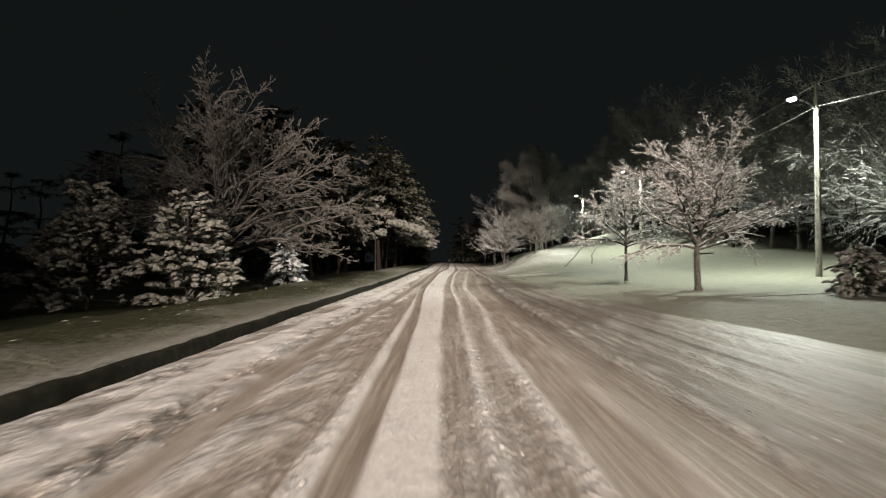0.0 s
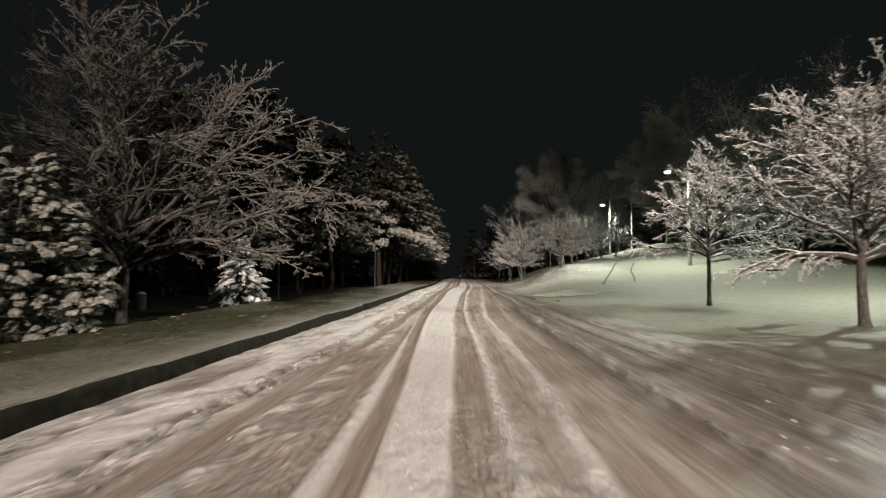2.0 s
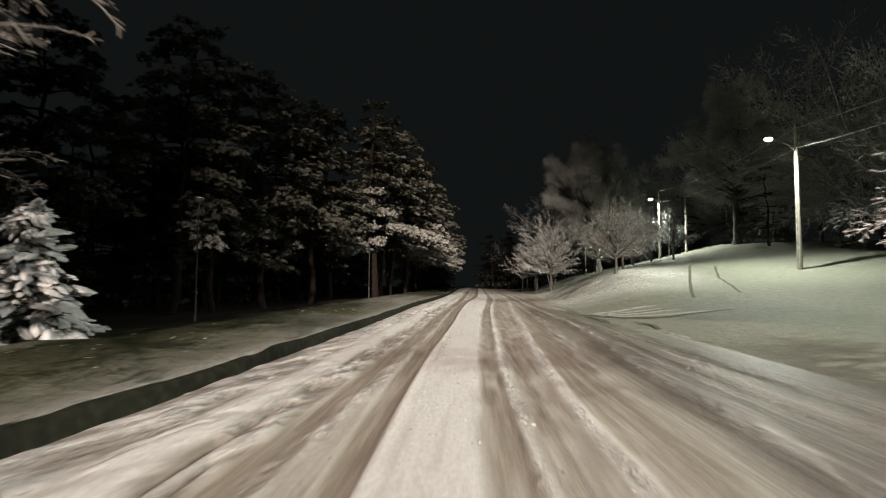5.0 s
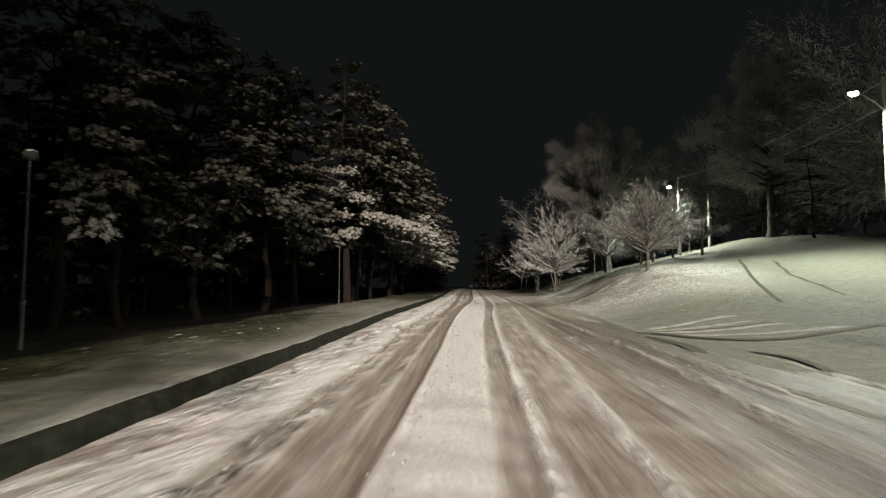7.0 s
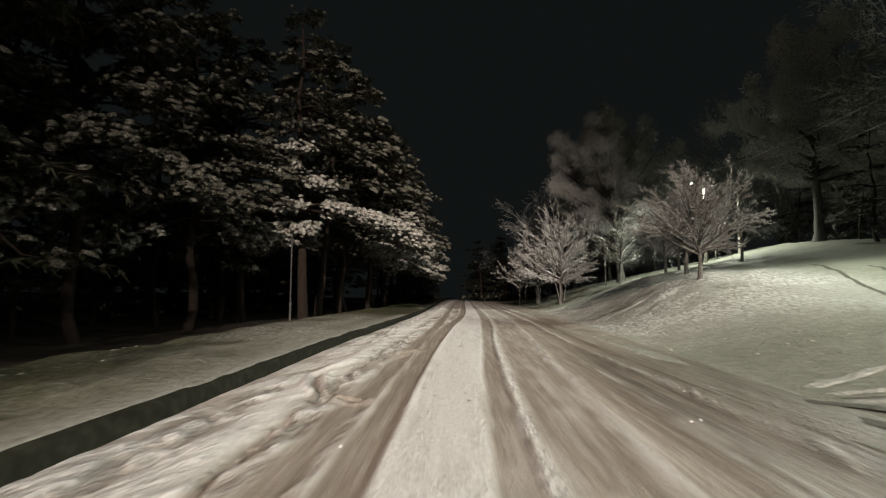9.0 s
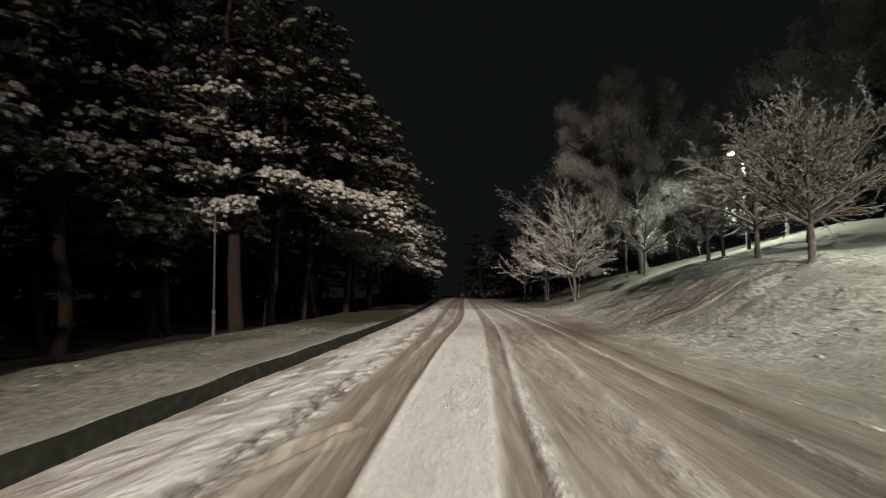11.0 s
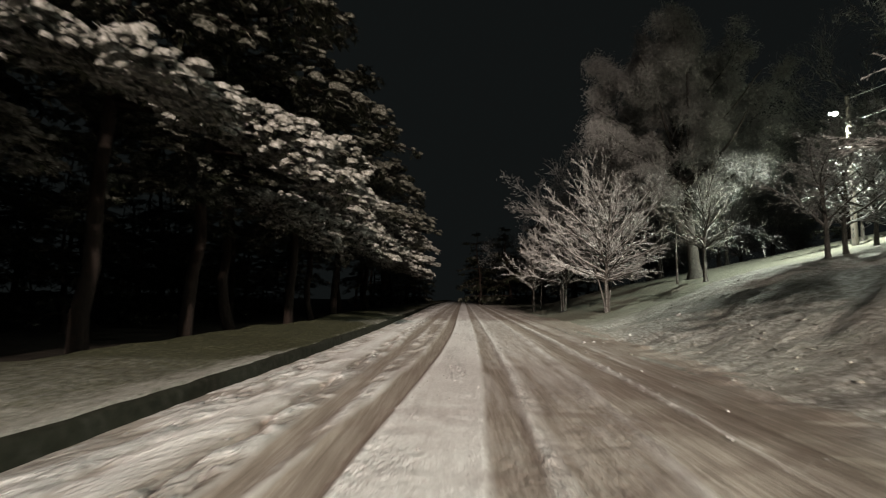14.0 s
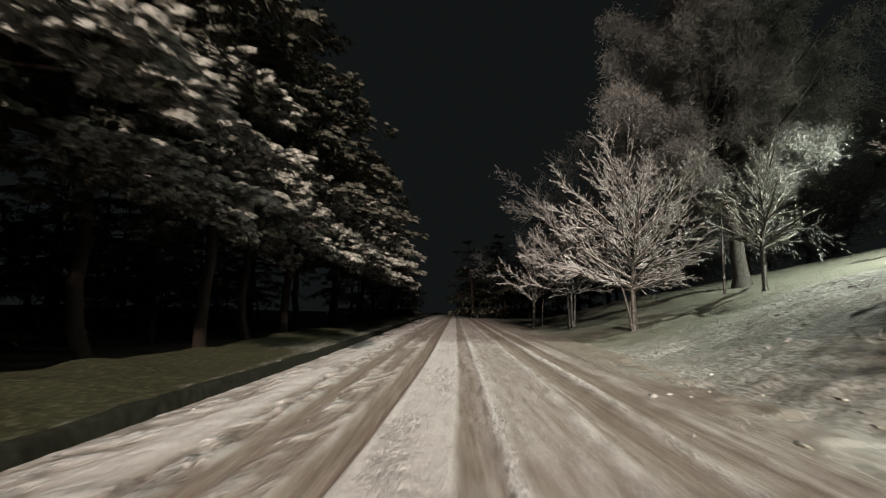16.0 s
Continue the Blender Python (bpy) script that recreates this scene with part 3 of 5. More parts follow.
    heap = np.exp(-((u - fu + 0.34) / 0.24) ** 2)
    z += 0.075 * heap * (0.5 + 0.7 * vnoise(y * 0.35, 4.4))
    cleft = np.exp(-((u - fu - 0.04 - 0.07 * (broken - 0.5)) / 0.055) ** 2) * step(0.3, 0.5, broken)
    cleft2 = np.exp(-((u - fu - 0.24 - 0.08 * (vnoise(y * 0.8, 6.6) - 0.5)) / 0.045) ** 2) * step(0.42, 0.62, vnoise(y * 0.7, 5.2))
    z -= 0.10 * cleft + 0.08 * cleft2
    # the curl of a turning wheel in the left lane
    near = np.full_like(u, 9.0)
    curl = [(-0.95, 55.6), (-1.5, 53.9), (-2.0, 51.9), (-2.3, 50.6), (-2.1, 49.6), (-1.72, 48.9), (-1.3, 48.7)]
    for (ax, ay), (bx, by) in zip(curl, curl[1:]):
        k = np.clip(((x - ax) * (bx - ax) + (y - ay) * (by - ay)) / ((bx - ax) ** 2 + (by - ay) ** 2), 0, 1)
        near = np.minimum(near, np.hypot(x - ax - k * (bx - ax), y - ay - k * (by - ay)))
    scuff = np.exp(-(near / 0.07) ** 2) + 0.8 * np.exp(-((x + 1.75) / 0.2) ** 2 - ((y - 49.15) / 0.35) ** 2)
    z += 0.05 * np.exp(-((near - 0.15) / 0.06) ** 2) - 0.08 * np.minimum(scuff, 1)
    # sharp low lips where wheels cut the snow
    for edge_, way in ((white_l, 1), (thin_u, -1), (line_u, 1)):
        z += 0.022 * np.exp(-((u - edge_(y) - 0.05 * way) / 0.05) ** 2) * (0.4 + vnoise(y * 1.3, 3.9))
    out = x - edge_x(y)
    w = step(-0.3, 0.7, out)
    ragged = step(0.1, 1.0, out / 2.4 + 0.6 * (vnoise(x * 1.5, y * 0.2 + 2) - 0.5) + 0.3 * (vnoise(x * 5, y * 0.35) - 0.5))
    z = z * (1 - w) + (land(np.maximum(x, edge_x(y)), y) + 0.022 + 0.016 * (lumps - 0.5) - 0.05 * ragged) * w
    z -= 0.1 * step(0.985, 1.0, s)[None]
    me = mesh_from("road", np.stack([x, y, z], -1).reshape(-1, 3), grid_faces(*x.shape))
    white = 1.0 * heap + 0.72 * band(u, white_l(y), white_r(y), 0.11)
    white = np.maximum(white, (0.5 - 0.25 * step(54, 62, y)) * np.exp(-((u - thin_u(y)) / 0.08) ** 2))
    white = np.maximum(white, 0.6 * (1 - 0.6 * step(34, 46, y)) * np.exp(-((u - line_u(y)) / 0.09) ** 2))
    white = np.maximum(white, 0.2 * band(u, fu - 1.3, fu - 0.2, 0.2))
    white = np.maximum(white, 0.42 * step(54, 60, y) * band(u, dark_r(y) + 0.24, dark_q(y) - 0.22, 0.09))
    white = np.maximum(white, 0.6 * (1 - step(20, 30, y)) * band(u, -1.06, -0.84, 0.06))
    white = white * (0.72 + 0.5 * vnoise(x * 2.5, y * 0.22))
    streaks = 0.42 * (fine - 0.5) + 0.25 * (vnoise(x * 11, y * 1.6 + 9) - 0.5)
    # wheel wear, plus colour for shade in clefts and dimness on the right
    worn = 0.25 * w + 0.50 - 0.2 * step(68, 76, y) * step(0.0, 0.6, u) + 0.24 * step(1.0, 2.6, u) + 0.12 * step(2.8, 4.0, u) + 0.5 * p - 0.62 * np.minimum(white, 1) * (1 - 0.7 * p) - streaks + 0.9 * cleft + 0.6 * cleft2 + 0.95 * np.minimum(scuff, 1) + (0.5 + 0.8 * step(1.0, 1.6, -u)) * crumb * side * (0.62 - step(0.44, 0.60, lumps))
    add_attr(me, "packed", np.clip(worn, 0, 1))
    # where the slush colour is dimmed for the headlights' fall-off to the right
    dimmed = step(1.7, 2.9, u) * (0.65 + 0.35 * step(0.25, 0.7, vnoise(x * 2.4, y * 0.12 + 4))) * (0.85 + 0.15 * step(22, 32, y)) * (1 - 0.7 * step(52, 60, y)) * (1 - 0.6 * step(68, 76, y))
    add_attr(me, "crumb", np.clip(crumb * (1 - 0.7 * dimmed), 0, 1))
    grassy = (0.9 - 0.6 * step(50, 58, y)) * step(-0.5, 1.5, out + 0.9 * (vnoise(x * 3.5, y * 0.15 + 6) - 0.5) + 0.6 * (vnoise(x * 9, y * 0.4) - 0.5))
    add_attr(me, "dragged", 0.75 * step(1.0, 1.6, -u))
    add_attr(me, "grassy", np.clip(grassy, 0, 1))
    add_attr(me, "dimmed", np.clip(dimmed, 0, 1))
    me.materials.append(ROAD)
    tagged(new("road", me), "snow-covered road with brown packed wheel tracks and lumpy ridges", "road", kind="structure")


build_ground()
build_kerb()
build_road()


def build_clods():
    rng = np.random.RandomState(5)
    n = 5000
    y = rng.uniform(3, 98, n)
    u = np.concatenate([rng.uniform(-4.0, -1.9, n // 2), rng.uniform(-1.3, 1.3, n // 4), rng.uniform(2.4, 5.0, n - n // 2 - n // 4)])
    x = mid_x(y) + u
    keep = (x > kerb_x(y) + 0.1) & (tracks(u, y) < 0.4) & (vnoise(x * 1.2, y * 0.35) > 0.42)
    x, y = x[keep], y[keep]
    r = 0.008 + 0.016 * rng.rand(len(x)) ** 3
    tv, tf = lump(rng, 5, 2, 0.3)
    a = rng.uniform(0, 6.28, len(x))
    out = np.stack([np.cos(a), np.sin(a), 0 * a], 1)
    y2 = rng.uniform(56, 96, 60)
    x2 = edge_x(y2) - 0.6 + 4.2 * rng.rand(60) ** 1.6
    z2 = np.where(x2 > edge_x(y2), land(x2, y2), road_z(y2) + 0.06)
    zz = np.concatenate([road_z(y) + 0.058, z2 - 0.012])
    x, y, r, a = np.concatenate([x, x2]), np.concatenate([y, y2]), np.concatenate([r, 0.008 + 0.022 * rng.rand(60) ** 3]), np.concatenate([a, rng.uniform(0, 6.28, 60)])
    out = np.stack([np.cos(a), np.sin(a), 0 * a], 1)
    for bx, by, br in ((5.0, 80.2, 0.09), (5.35, 80.4, 0.06), (5.6, 80.1, 0.05), (7.4, 83.3, 0.06), (9.3, 83.5, 0.10), (9.0, 83.8, 0.05), (-2.1, 23.9, 0.05), (-2.4, 60.2, 0.05)):
        x, y, r = np.append(x, bx), np.append(y, by), np.append(r, br)
        zz = np.append(zz, float(land(bx, by)) + (0.05 if kerb_x(by) < bx < edge_x(by) else 0.0))
    a = np.append(a, rng.uniform(0, 6.28, len(x) - len(a)))
    out = np.stack([np.cos(a), np.sin(a), 0 * a], 1)
    m = frames(np.stack([x, y, zz], 1), out, np.tile([0, 0, 1.0], (len(x), 1)), np.stack([r * 1.7, r * 1.3, r * 0.8], 1))
    v, f = stamp(tv, tf, m)
    tagged(piece("snow_clods", v, f, THIN_SNOW), "loose clods of snow thrown up between the wheel tracks", "snow", kind="stuff")


build_clods()


def build_tussocks():
    """Snow-capped tufts of grass on the bank and the verge."""
    rng = np.random.RandomState(8)
    y = np.concatenate([rng.uniform(54, 92, 300), rng.uniform(3, 66, 220)])
    e = np.concatenate([0.4 + 8 * rng.rand(300) ** 1.3, -(1.2 + 3.6 * rng.rand(220))])
    x = np.where(e > 0, edge_x(y) + e, kerb_x(y) + e)
    r = np.where(e > 0, rng.uniform(0.025, 0.085, len(y)), rng.uniform(0.02, 0.06, len(y)))
    a = rng.normal(1.45, 0.2, len(y))
    out = np.stack([np.cos(a), np.sin(a), 0 * a], 1)
    up = np.tile([0, 0, 1.0], (len(y), 1)) + rng.normal(0, 0.15, (len(y), 3))
    m = frames(np.stack([x, y, land(x, y) - r * 0.12], 1), out, up, np.stack([r * rng.uniform(2.0, 4.5, len(y)), r, r * rng.uniform(0.15, 0.4, len(y))], 1))
    tv, tf = lump(rng, 6, 2, 0.35)
    v, f = stamp(tv, tf, m)
    tagged(piece("grass_tussocks", v, f, TUSSOCK), "low tufts of grass capped with thin snow", "grass", kind="stuff")


build_tussocks()


def ribbon(name, pts, width, height, label, material, lift=0.0):
    """A low pressed line in the snow with raised edges, along a smooth path on the lawn."""
    pts = np.array(pts, float)
    t = np.linspace(0, 1, len(pts))
    s = np.linspace(0, 1, 60)
    px, py = np.interp(s, t, pts[:, 0]), np.interp(s, t, pts[:, 1])
    k = np.hanning(13) / np.hanning(13).sum()
    px, py = [np.convolve(np.pad(q, 6, mode="reflect", reflect_type="odd"), k, mode="valid") for q in (px, py)]
    d = np.stack([np.gradient(px), np.gradient(py)], 1)
    d /= np.linalg.norm(d, axis=1, keepdims=True)
    prof = [(-1.0, -0.02), (-0.6, 1.0), (-0.25, 0.35), (0.25, 0.3), (0.6, 0.9), (1.0, -0.02)]
    rows = []
    for q, h in prof:
        x, y = px - d[:, 1] * q * width, py + d[:, 0] * q * width
        ends = np.minimum(1, np.minimum(s, 1 - s) * 6)
        z = land(x, y) + height * h * ends * (0.15 + 1.5 * vnoise(x * 4, y * 4)) + 0.03 * ends - 0.018 + lift
        rows.append(np.stack([x, y, z], 1))
    v = np.stack(rows, 1)
    tagged(piece(name, v.reshape(-1, 3), grid_faces(v.shape[0], v.shape[1]), material), label, "snow track", kind="structure")


RIDGE = "thin low ridge of snow thrown up by turning wheels"
for run, wide_, tall_ in (([(5.3, 49.9), (7.3, 51.1), (9.0, 51.3)], 0.16, 0.035), ([(5.3, 49.4), (6.8, 49.6), (8.8, 49.9)], 0.12, 0.025),
                          ([(5.2, 48.9), (6.8, 48.6), (9.2, 48.6)], 0.15, 0.03), ([(5.0, 48.2), (6.6, 47.6), (8.4, 46.9), (10.0, 47.1)], 0.14, 0.03),
                          ([(6.9, 68.3), (8.2, 67.6), (9.7, 67.8)], 0.3, 0.06)):
    ribbon("snow_ridge", run, wide_ * 0.85, tall_, RIDGE, GROUND)
FURROW = "dark furrow of bare earth beside the turning tracks"
for run, wide_ in (([(4.5, 49.1), (5.3, 48.4), (5.9, 47.2), (6.6, 46.2), (7.6, 46.0), (9.4, 46.5), (11.0, 47.5)], 0.15), ([(4.7, 48.0), (4.95, 45.6), (4.75, 44.2)], 0.17),
                   ([(5.4, 49.1), (6.9, 48.9), (8.8, 49.1)], 0.06), ([(5.9, 44.6), (6.1, 43.4), (5.8, 41.6)], 0.08), ([(6.7, 69.0), (8.0, 68.3), (9.4, 68.5)], 0.07)):
    ribbon("snow_furrow", run, wide_, 0.012, FURROW, TRODDEN, 0.018)
ribbon("snow_furrow", [(9.6, 20.4), (12.8, 21.3), (15.4, 22.4), (18.0, 23.6), (22, 25.6)], 0.07, 0.03, "narrow dark line across the snowy lawn", TRODDEN)
TRACK = "narrow dark sledge track pressed into the snowy slope"
ribbon("snow_track", [(10.8, 51.8), (11.8, 54.9), (13.2, 58.8), (14.5, 62.3), (15.8, 65.8), (18.5, 72)], 0.085, 0.02, TRACK, TRODDEN)
ribbon("snow_track", [(13.4, 52.4), (14.6, 56.5), (15.4, 60), (16.5, 63), (18.4, 68)], 0.075, 0.02, TRACK, TRODDEN)


# ---------------------------------------------------------------- bare trees
def grow(rng, start, heading, length, radius, level, spec, out):
    """One branch and all that springs from it; out collects (p0, p1, r0, r1, level)."""
    steps = spec["steps"][level]
    p, d = Vector(start), Vector(heading).normalized()
    seg = length / steps
    last = level == len(spec["steps"]) - 1
    for i in range(steps):
        t = (i + 1) / steps
        bend = spec["bend"][level]
        d = (d + Vector((rng.gauss(0, bend), rng.gauss(0, bend), rng.gauss(0, bend) + spec["lift"][level]))).normalized()
        q = p + d * seg
        r0, r1 = radius * (1 - 0.75 * i / steps), radius * (1 - 0.75 * t)
        out.append((p[:], q[:], max(r0, spec["thin"]), max(r1, spec["thin"]), level))
        if not last and t > spec["clear"][level]:
            for _ in range(spec["kids"][level]):
                if rng.random() > spec["chance"]:
                    continue
                side = d.orthogonal().normalized()
                side.rotate(Matrix.Rotation(rng.uniform(0, 6.283), 3, d))
                side.z *= spec["flat"]
                kd = d * math.cos(spec["angle"]) + side * math.sin(spec["angle"])
                at = p.lerp(q, rng.random())
                grow(rng, at, kd, length * rng.uniform(*spec["ratio"]) * (1.15 - 0.5 * t), r1 * 0.62 + spec["thin"] * 0.3, level + 1, spec, out)
        p = q


def bare_tree(x, y, label, seed, height, spec, stems=1, lean=0.0, fork=2.0, mains=6, spread=0.7, girth=0.13, snow=1.0, group="snowy bare trees", turn=0.0, sink=0.1, coat=None, share=1.0, single=True, dome=None, bare_coat=False, plaster=False, haze=1, fringe=2.6, shoots=(), splay=0.22, wisp=0.2, cut_back=None):
    rng = random.Random(seed)
    tree = thing("bare_tree", x, y, ground_at(x, y) - sink, label, "tree", group, turn)
    segs = []
    for s in range(stems):
        a = s * 6.283 / max(stems, 1) + rng.random()
        off = Vector((math.cos(a), math.sin(a), 0)) * (0.14 if stems > 1 else 0)
        d = Vector((math.cos(a) * splay if stems > 1 else lean, math.sin(a) * splay if stems > 1 else lean * 0.4, 1)).normalized()
        p, g = off.copy(), girth / (1 + 0.35 * (stems - 1))
        n, line, radii = 7, [off[:]], [g * 1.5]
        for i in range(n):
            p = p + (d + Vector((rng.gauss(0, 0.05), rng.gauss(0, 0.05), 0))) * fork / n
            line.append(p[:])
            radii.append(g * (1 - 0.25 * (i + 1) / n))
        if dome:
            for i in range(6):
                p = p + (d + Vector((rng.gauss(0, 0.10), rng.gauss(0, 0.10), 0))) * dome[1] * 0.55 / 6
                line.append(p[:])
                radii.append(g * 0.75 * (1 - (i + 1) / 6) + 0.015)
        piece("trunk", *pipe(line, radii, 10), BARK, tree)
        if plaster:
            side = [(q[0] - 0.4 * r, q[1] - 0.75 * r, q[2]) for q, r in zip(line[:8], radii)]
            piece("snow_streak", *pipe(side, [r * (0.3 + 0.3 * rng.random()) for r in radii[:8]], 6), DIM_SNOW, tree, "snow plastered on the trunk")
        m = max(2, mains // stems)
        for k in range(m):
            if dome:
                fr = (k + 0.5 * rng.random()) / m
                az = k * 2.39996 + a
                tilt = dome[2] * (1 - fr) ** 0.6 + rng.uniform(-0.08, 0.08)
                i0 = 6.6 + 5.8 * fr ** 1.3
                base = Vector(line[int(i0)]).lerp(Vector(line[int(i0) + 1]), i0 % 1)
                ln = rng.uniform(0.86, 1.06) / math.sqrt((math.sin(tilt) / dome[0]) ** 2 + (math.cos(tilt) / dome[1]) ** 2) - (base.z - fork) * 0.75 * math.cos(tilt)
                ln *= 1 - 0.3 * max(0.0, tilt - 1.1) / 0.35
                h = Vector((math.sin(tilt) * math.cos(az), math.sin(tilt) * math.sin(az), math.cos(tilt) + dome[3]))
                got = []
                grow(rng, base, h, max(ln, 0.8), g * 0.5 * (1 - 0.5 * fr), 0, spec, got)
                main = [q for q in got if q[4] == 0]
                piece("limb", *pipe([main[0][0]] + [q[1] for q in main], [main[0][2]] + [q[3] for q in main], 6), BARK, tree)
                segs += [q for q in got if q[4] > 0]
                segs += [(q[0], q[1], q[2], q[3], -1) for q in main]
                continue
            b = k * 6.283 / m + rng.uniform(-0.4, 0.4) + a
            tilt = spread * rng.uniform(0.55, 1.15) if k else spread * 0.25
            h = Vector((math.sin(tilt) * math.cos(b), math.sin(tilt) * math.sin(b), math.cos(tilt)))
            ln = (height - fork) * rng.uniform(0.75, 1.05) / max(0.55, math.cos(tilt * 0.7))
            got = []
            grow(rng, p - Vector((0, 0, rng.uniform(0, 0.25) * fork * 0.5)), h, ln, g * 0.62, 0, spec, got)
            main = [q for q in got if q[4] == 0]
            if single:
                piece("limb", *pipe([main[0][0]] + [q[1] for q in main], [main[0][2]] + [q[3] for q in main], 6), BARK, tree)
                segs += [q for q in got if q[4] > 0]
                segs += [(q[0], q[1], q[2], q[3], -1) for q in main]
            else:
                segs += got
    for bx, by, tx, ty, tall in shoots:
        q = np.linspace(0, 1, 6)[:, None]
        way = np.array([[bx, by, 0.0]]) * (1 - q ** 1.4) + np.array([[tx, ty, 0.0]]) * q ** 1.4 + np.array([[0, 0, tall]]) * q
        piece("stem", *pipe(way, 0.075 - 0.045 * q[:, 0], 7), BARK, tree, "slim side stem")
        piece("snow_streak", *pipe(way + np.array([-0.025, -0.045, 0]), 0.045 - 0.02 * q[:, 0], 6), DIM_SNOW, tree, "snow plastered on the stem")
    t = np.array([(*a, *b, r0, r1, lv) for a, b, r0, r1, lv in segs])
    if cut_back:
        gap = np.hypot(t[:, 3] + x - cut_back[0], t[:, 4] + y - cut_back[1])
        t = t[gap > cut_back[2]]
    w = t[t[:, 8] >= 0]
    if bare_coat:
        fine_ = w[:, 8] == w[:, 8].max()
        h = w[~fine_]
        thick = h[:, 6] > 0.022
        a, b = h[thick], h[~thick]
        tagged(piece("twig", *prisms(a[:, :3], a[:, 3:6], a[:, 6], a[:, 7], 3), coat, tree, "frosted twigs"), kind="stuff")
        h = np.repeat(w[fine_], haze, 0)
        if haze > 1:
            stir = np.random.RandomState(seed + 1)
            shift = stir.normal(0, wisp, (len(h), 3))
            h[:, :3] += shift
            h[:, 3:6] += shift + stir.normal(0, 0.16, (len(h), 3))
        tagged(piece("fine_twig", *join([blades(b, 1.6, seed), blades(h, fringe * 1.3, seed + 2)]), coat, tree, "haze of frosted fine twigs"), kind="stuff")
        return tree
    last = w[:, 8] == w[:, 8].max()
    a = w[~last]
    tagged(piece("twig", *prisms(a[:, :3], a[:, 3:6], a[:, 6] * 0.85, a[:, 7] * 0.85, 3), BARK, tree), kind="stuff")
    tagged(piece("fine_twig", *blades(w[last], 1.2, seed), BARK, tree), kind="stuff")
    d = t[:, 3:6] - t[:, :3]
    flat = 1 - np.abs(d[:, 2]) / np.linalg.norm(d, axis=1)
    pick = np.random.RandomState(seed).rand(len(t))
    k = (flat > 0.06) & (pick < share)
    up = np.array([0, 0, 1.0])
    r0, r1 = t[k, 6] * 0.85 + 0.006 * snow, t[k, 7] * 0.85 + 0.006 * snow
    c = (t[k, 6] * 0.45 + 0.004 * snow)[:, None] * up
    tagged(piece("snow", *prisms(t[k, :3] + c, t[k, 3:6] + c, r0, r1, 3), coat or SNOW, tree, "fresh snow lying along the twigs"), kind="stuff")
    return tree


CHERRY = dict(steps=(7, 5, 3, 2), bend=(0.11, 0.14, 0.18, 0.2), lift=(-0.035, -0.03, -0.04, -0.05), clear=(0.15, 0.15, 0.2, 0), kids=(3, 2, 3, 0), chance=0.58, flat=0.34, angle=0.8, ratio=(0.34, 0.48), thin=0.006)
VASE = dict(steps=(6, 5, 3, 2), bend=(0.05, 0.08, 0.1, 0.12), lift=(0.0, 0.01, 0.02, 0.02), clear=(0.12, 0.15, 0.2, 0), kids=(2, 2, 1, 0), chance=0.62, flat=0.9, angle=0.50, ratio=(0.34, 0.46), thin=0.008)
GRAND = dict(steps=(10, 6, 4, 2), bend=(0.12, 0.16, 0.2, 0.2), lift=(-0.05, -0.035, 0.0, 0.04), clear=(0.22, 0.12, 0.15, 0), kids=(2, 2, 2, 0), chance=0.64, flat=0.5, angle=0.66, ratio=(0.3, 0.42), thin=0.009)
WILLOW = dict(steps=(7, 5, 4, 2), bend=(0.08, 0.12, 0.14, 0.1), lift=(0.03, 0.0, -0.06, -0.2), clear=(0.25, 0.15, 0.15, 0), kids=(2, 2, 9, 0), chance=0.6, flat=0.8, angle=0.7, ratio=(0.3, 0.42), thin=0.014)

# dome: half width, height over the fork, widest lean of the limbs, upward start
# coat: snow colour per tree, paler or dimmer to follow the light on it
SNOWY = "bare park tree with fresh snow along every twig"
bare_tree(11.3, 25.6, SNOWY, 11, 7.4, CHERRY, fork=2.0, mains=21, girth=0.15, snow=1.5, coat=THIN_SNOW, dome=(3.9, 5.2, 1.35, 0.14))
bare_tree(10.8, 34.1, SNOWY, 12, 6.6, CHERRY, fork=2.2, mains=17, girth=0.10, snow=1.4, coat=THIN_SNOW, dome=(3.6, 4.2, 1.3, 0.14))
bare_tree(-10.8, 28.2, "large bare tree with arching snow-lined limbs beside young conifers", 13, 10.5, GRAND, fork=2.0, mains=34, girth=0.18, snow=1.1, coat=DIM_SNOW, dome=(8.7, 7.0, 1.36, 0.24))
bare_tree(10.55, 65.9, "low spreading bare tree with snow on its twigs at the bank", 15, 5.4, dict(VASE, angle=0.6, kids=(2, 2, 2, 0)), fork=1.2, mains=32, girth=0.11, snow=0.9, coat=DIM_SNOW, dome=(3.7, 3.2, 1.35, 0.1))
bare_tree(15.8, 96.2, "slim bare tree with upswept snowy branches on the bank", 16, 9.4, VASE, fork=2.1, mains=20, girth=0.13, snow=1.5, coat=BOUGH_SNOW, cut_back=(21.4, 92.6, 5.2), dome=(3.1, 6.0, 1.3, 0.15), plaster=True, shoots=((-1.0, 1.8, -1.1, 1.6, 4.4),))
bare_tree(10.4, 98.0, "round-crowned bare tree with fanned snowy branches by the road", 17, 10.2, VASE, fork=2.1, mains=34, girth=0.15, snow=2.0, coat=THIN_SNOW, dome=(4.9, 7.2, 1.45, 0.1), plaster=True, shoots=((-0.1, -0.1, -0.9, 0.1, 3.4), (0.45, 2.0, 0.7, 2.2, 3.8), (0.8, 2.6, 1.2, 2.4, 3.6)))
bare_tree(9.7, 108.5, "three-stemmed bare tree with fanned snowy branches by the road", 18, 9.0, VASE, stems=3, splay=0.06, fork=2.4, mains=28, girth=0.15, snow=2.0, coat=THIN_SNOW, dome=(4.2, 6.2, 1.4, 0.15), plaster=True)
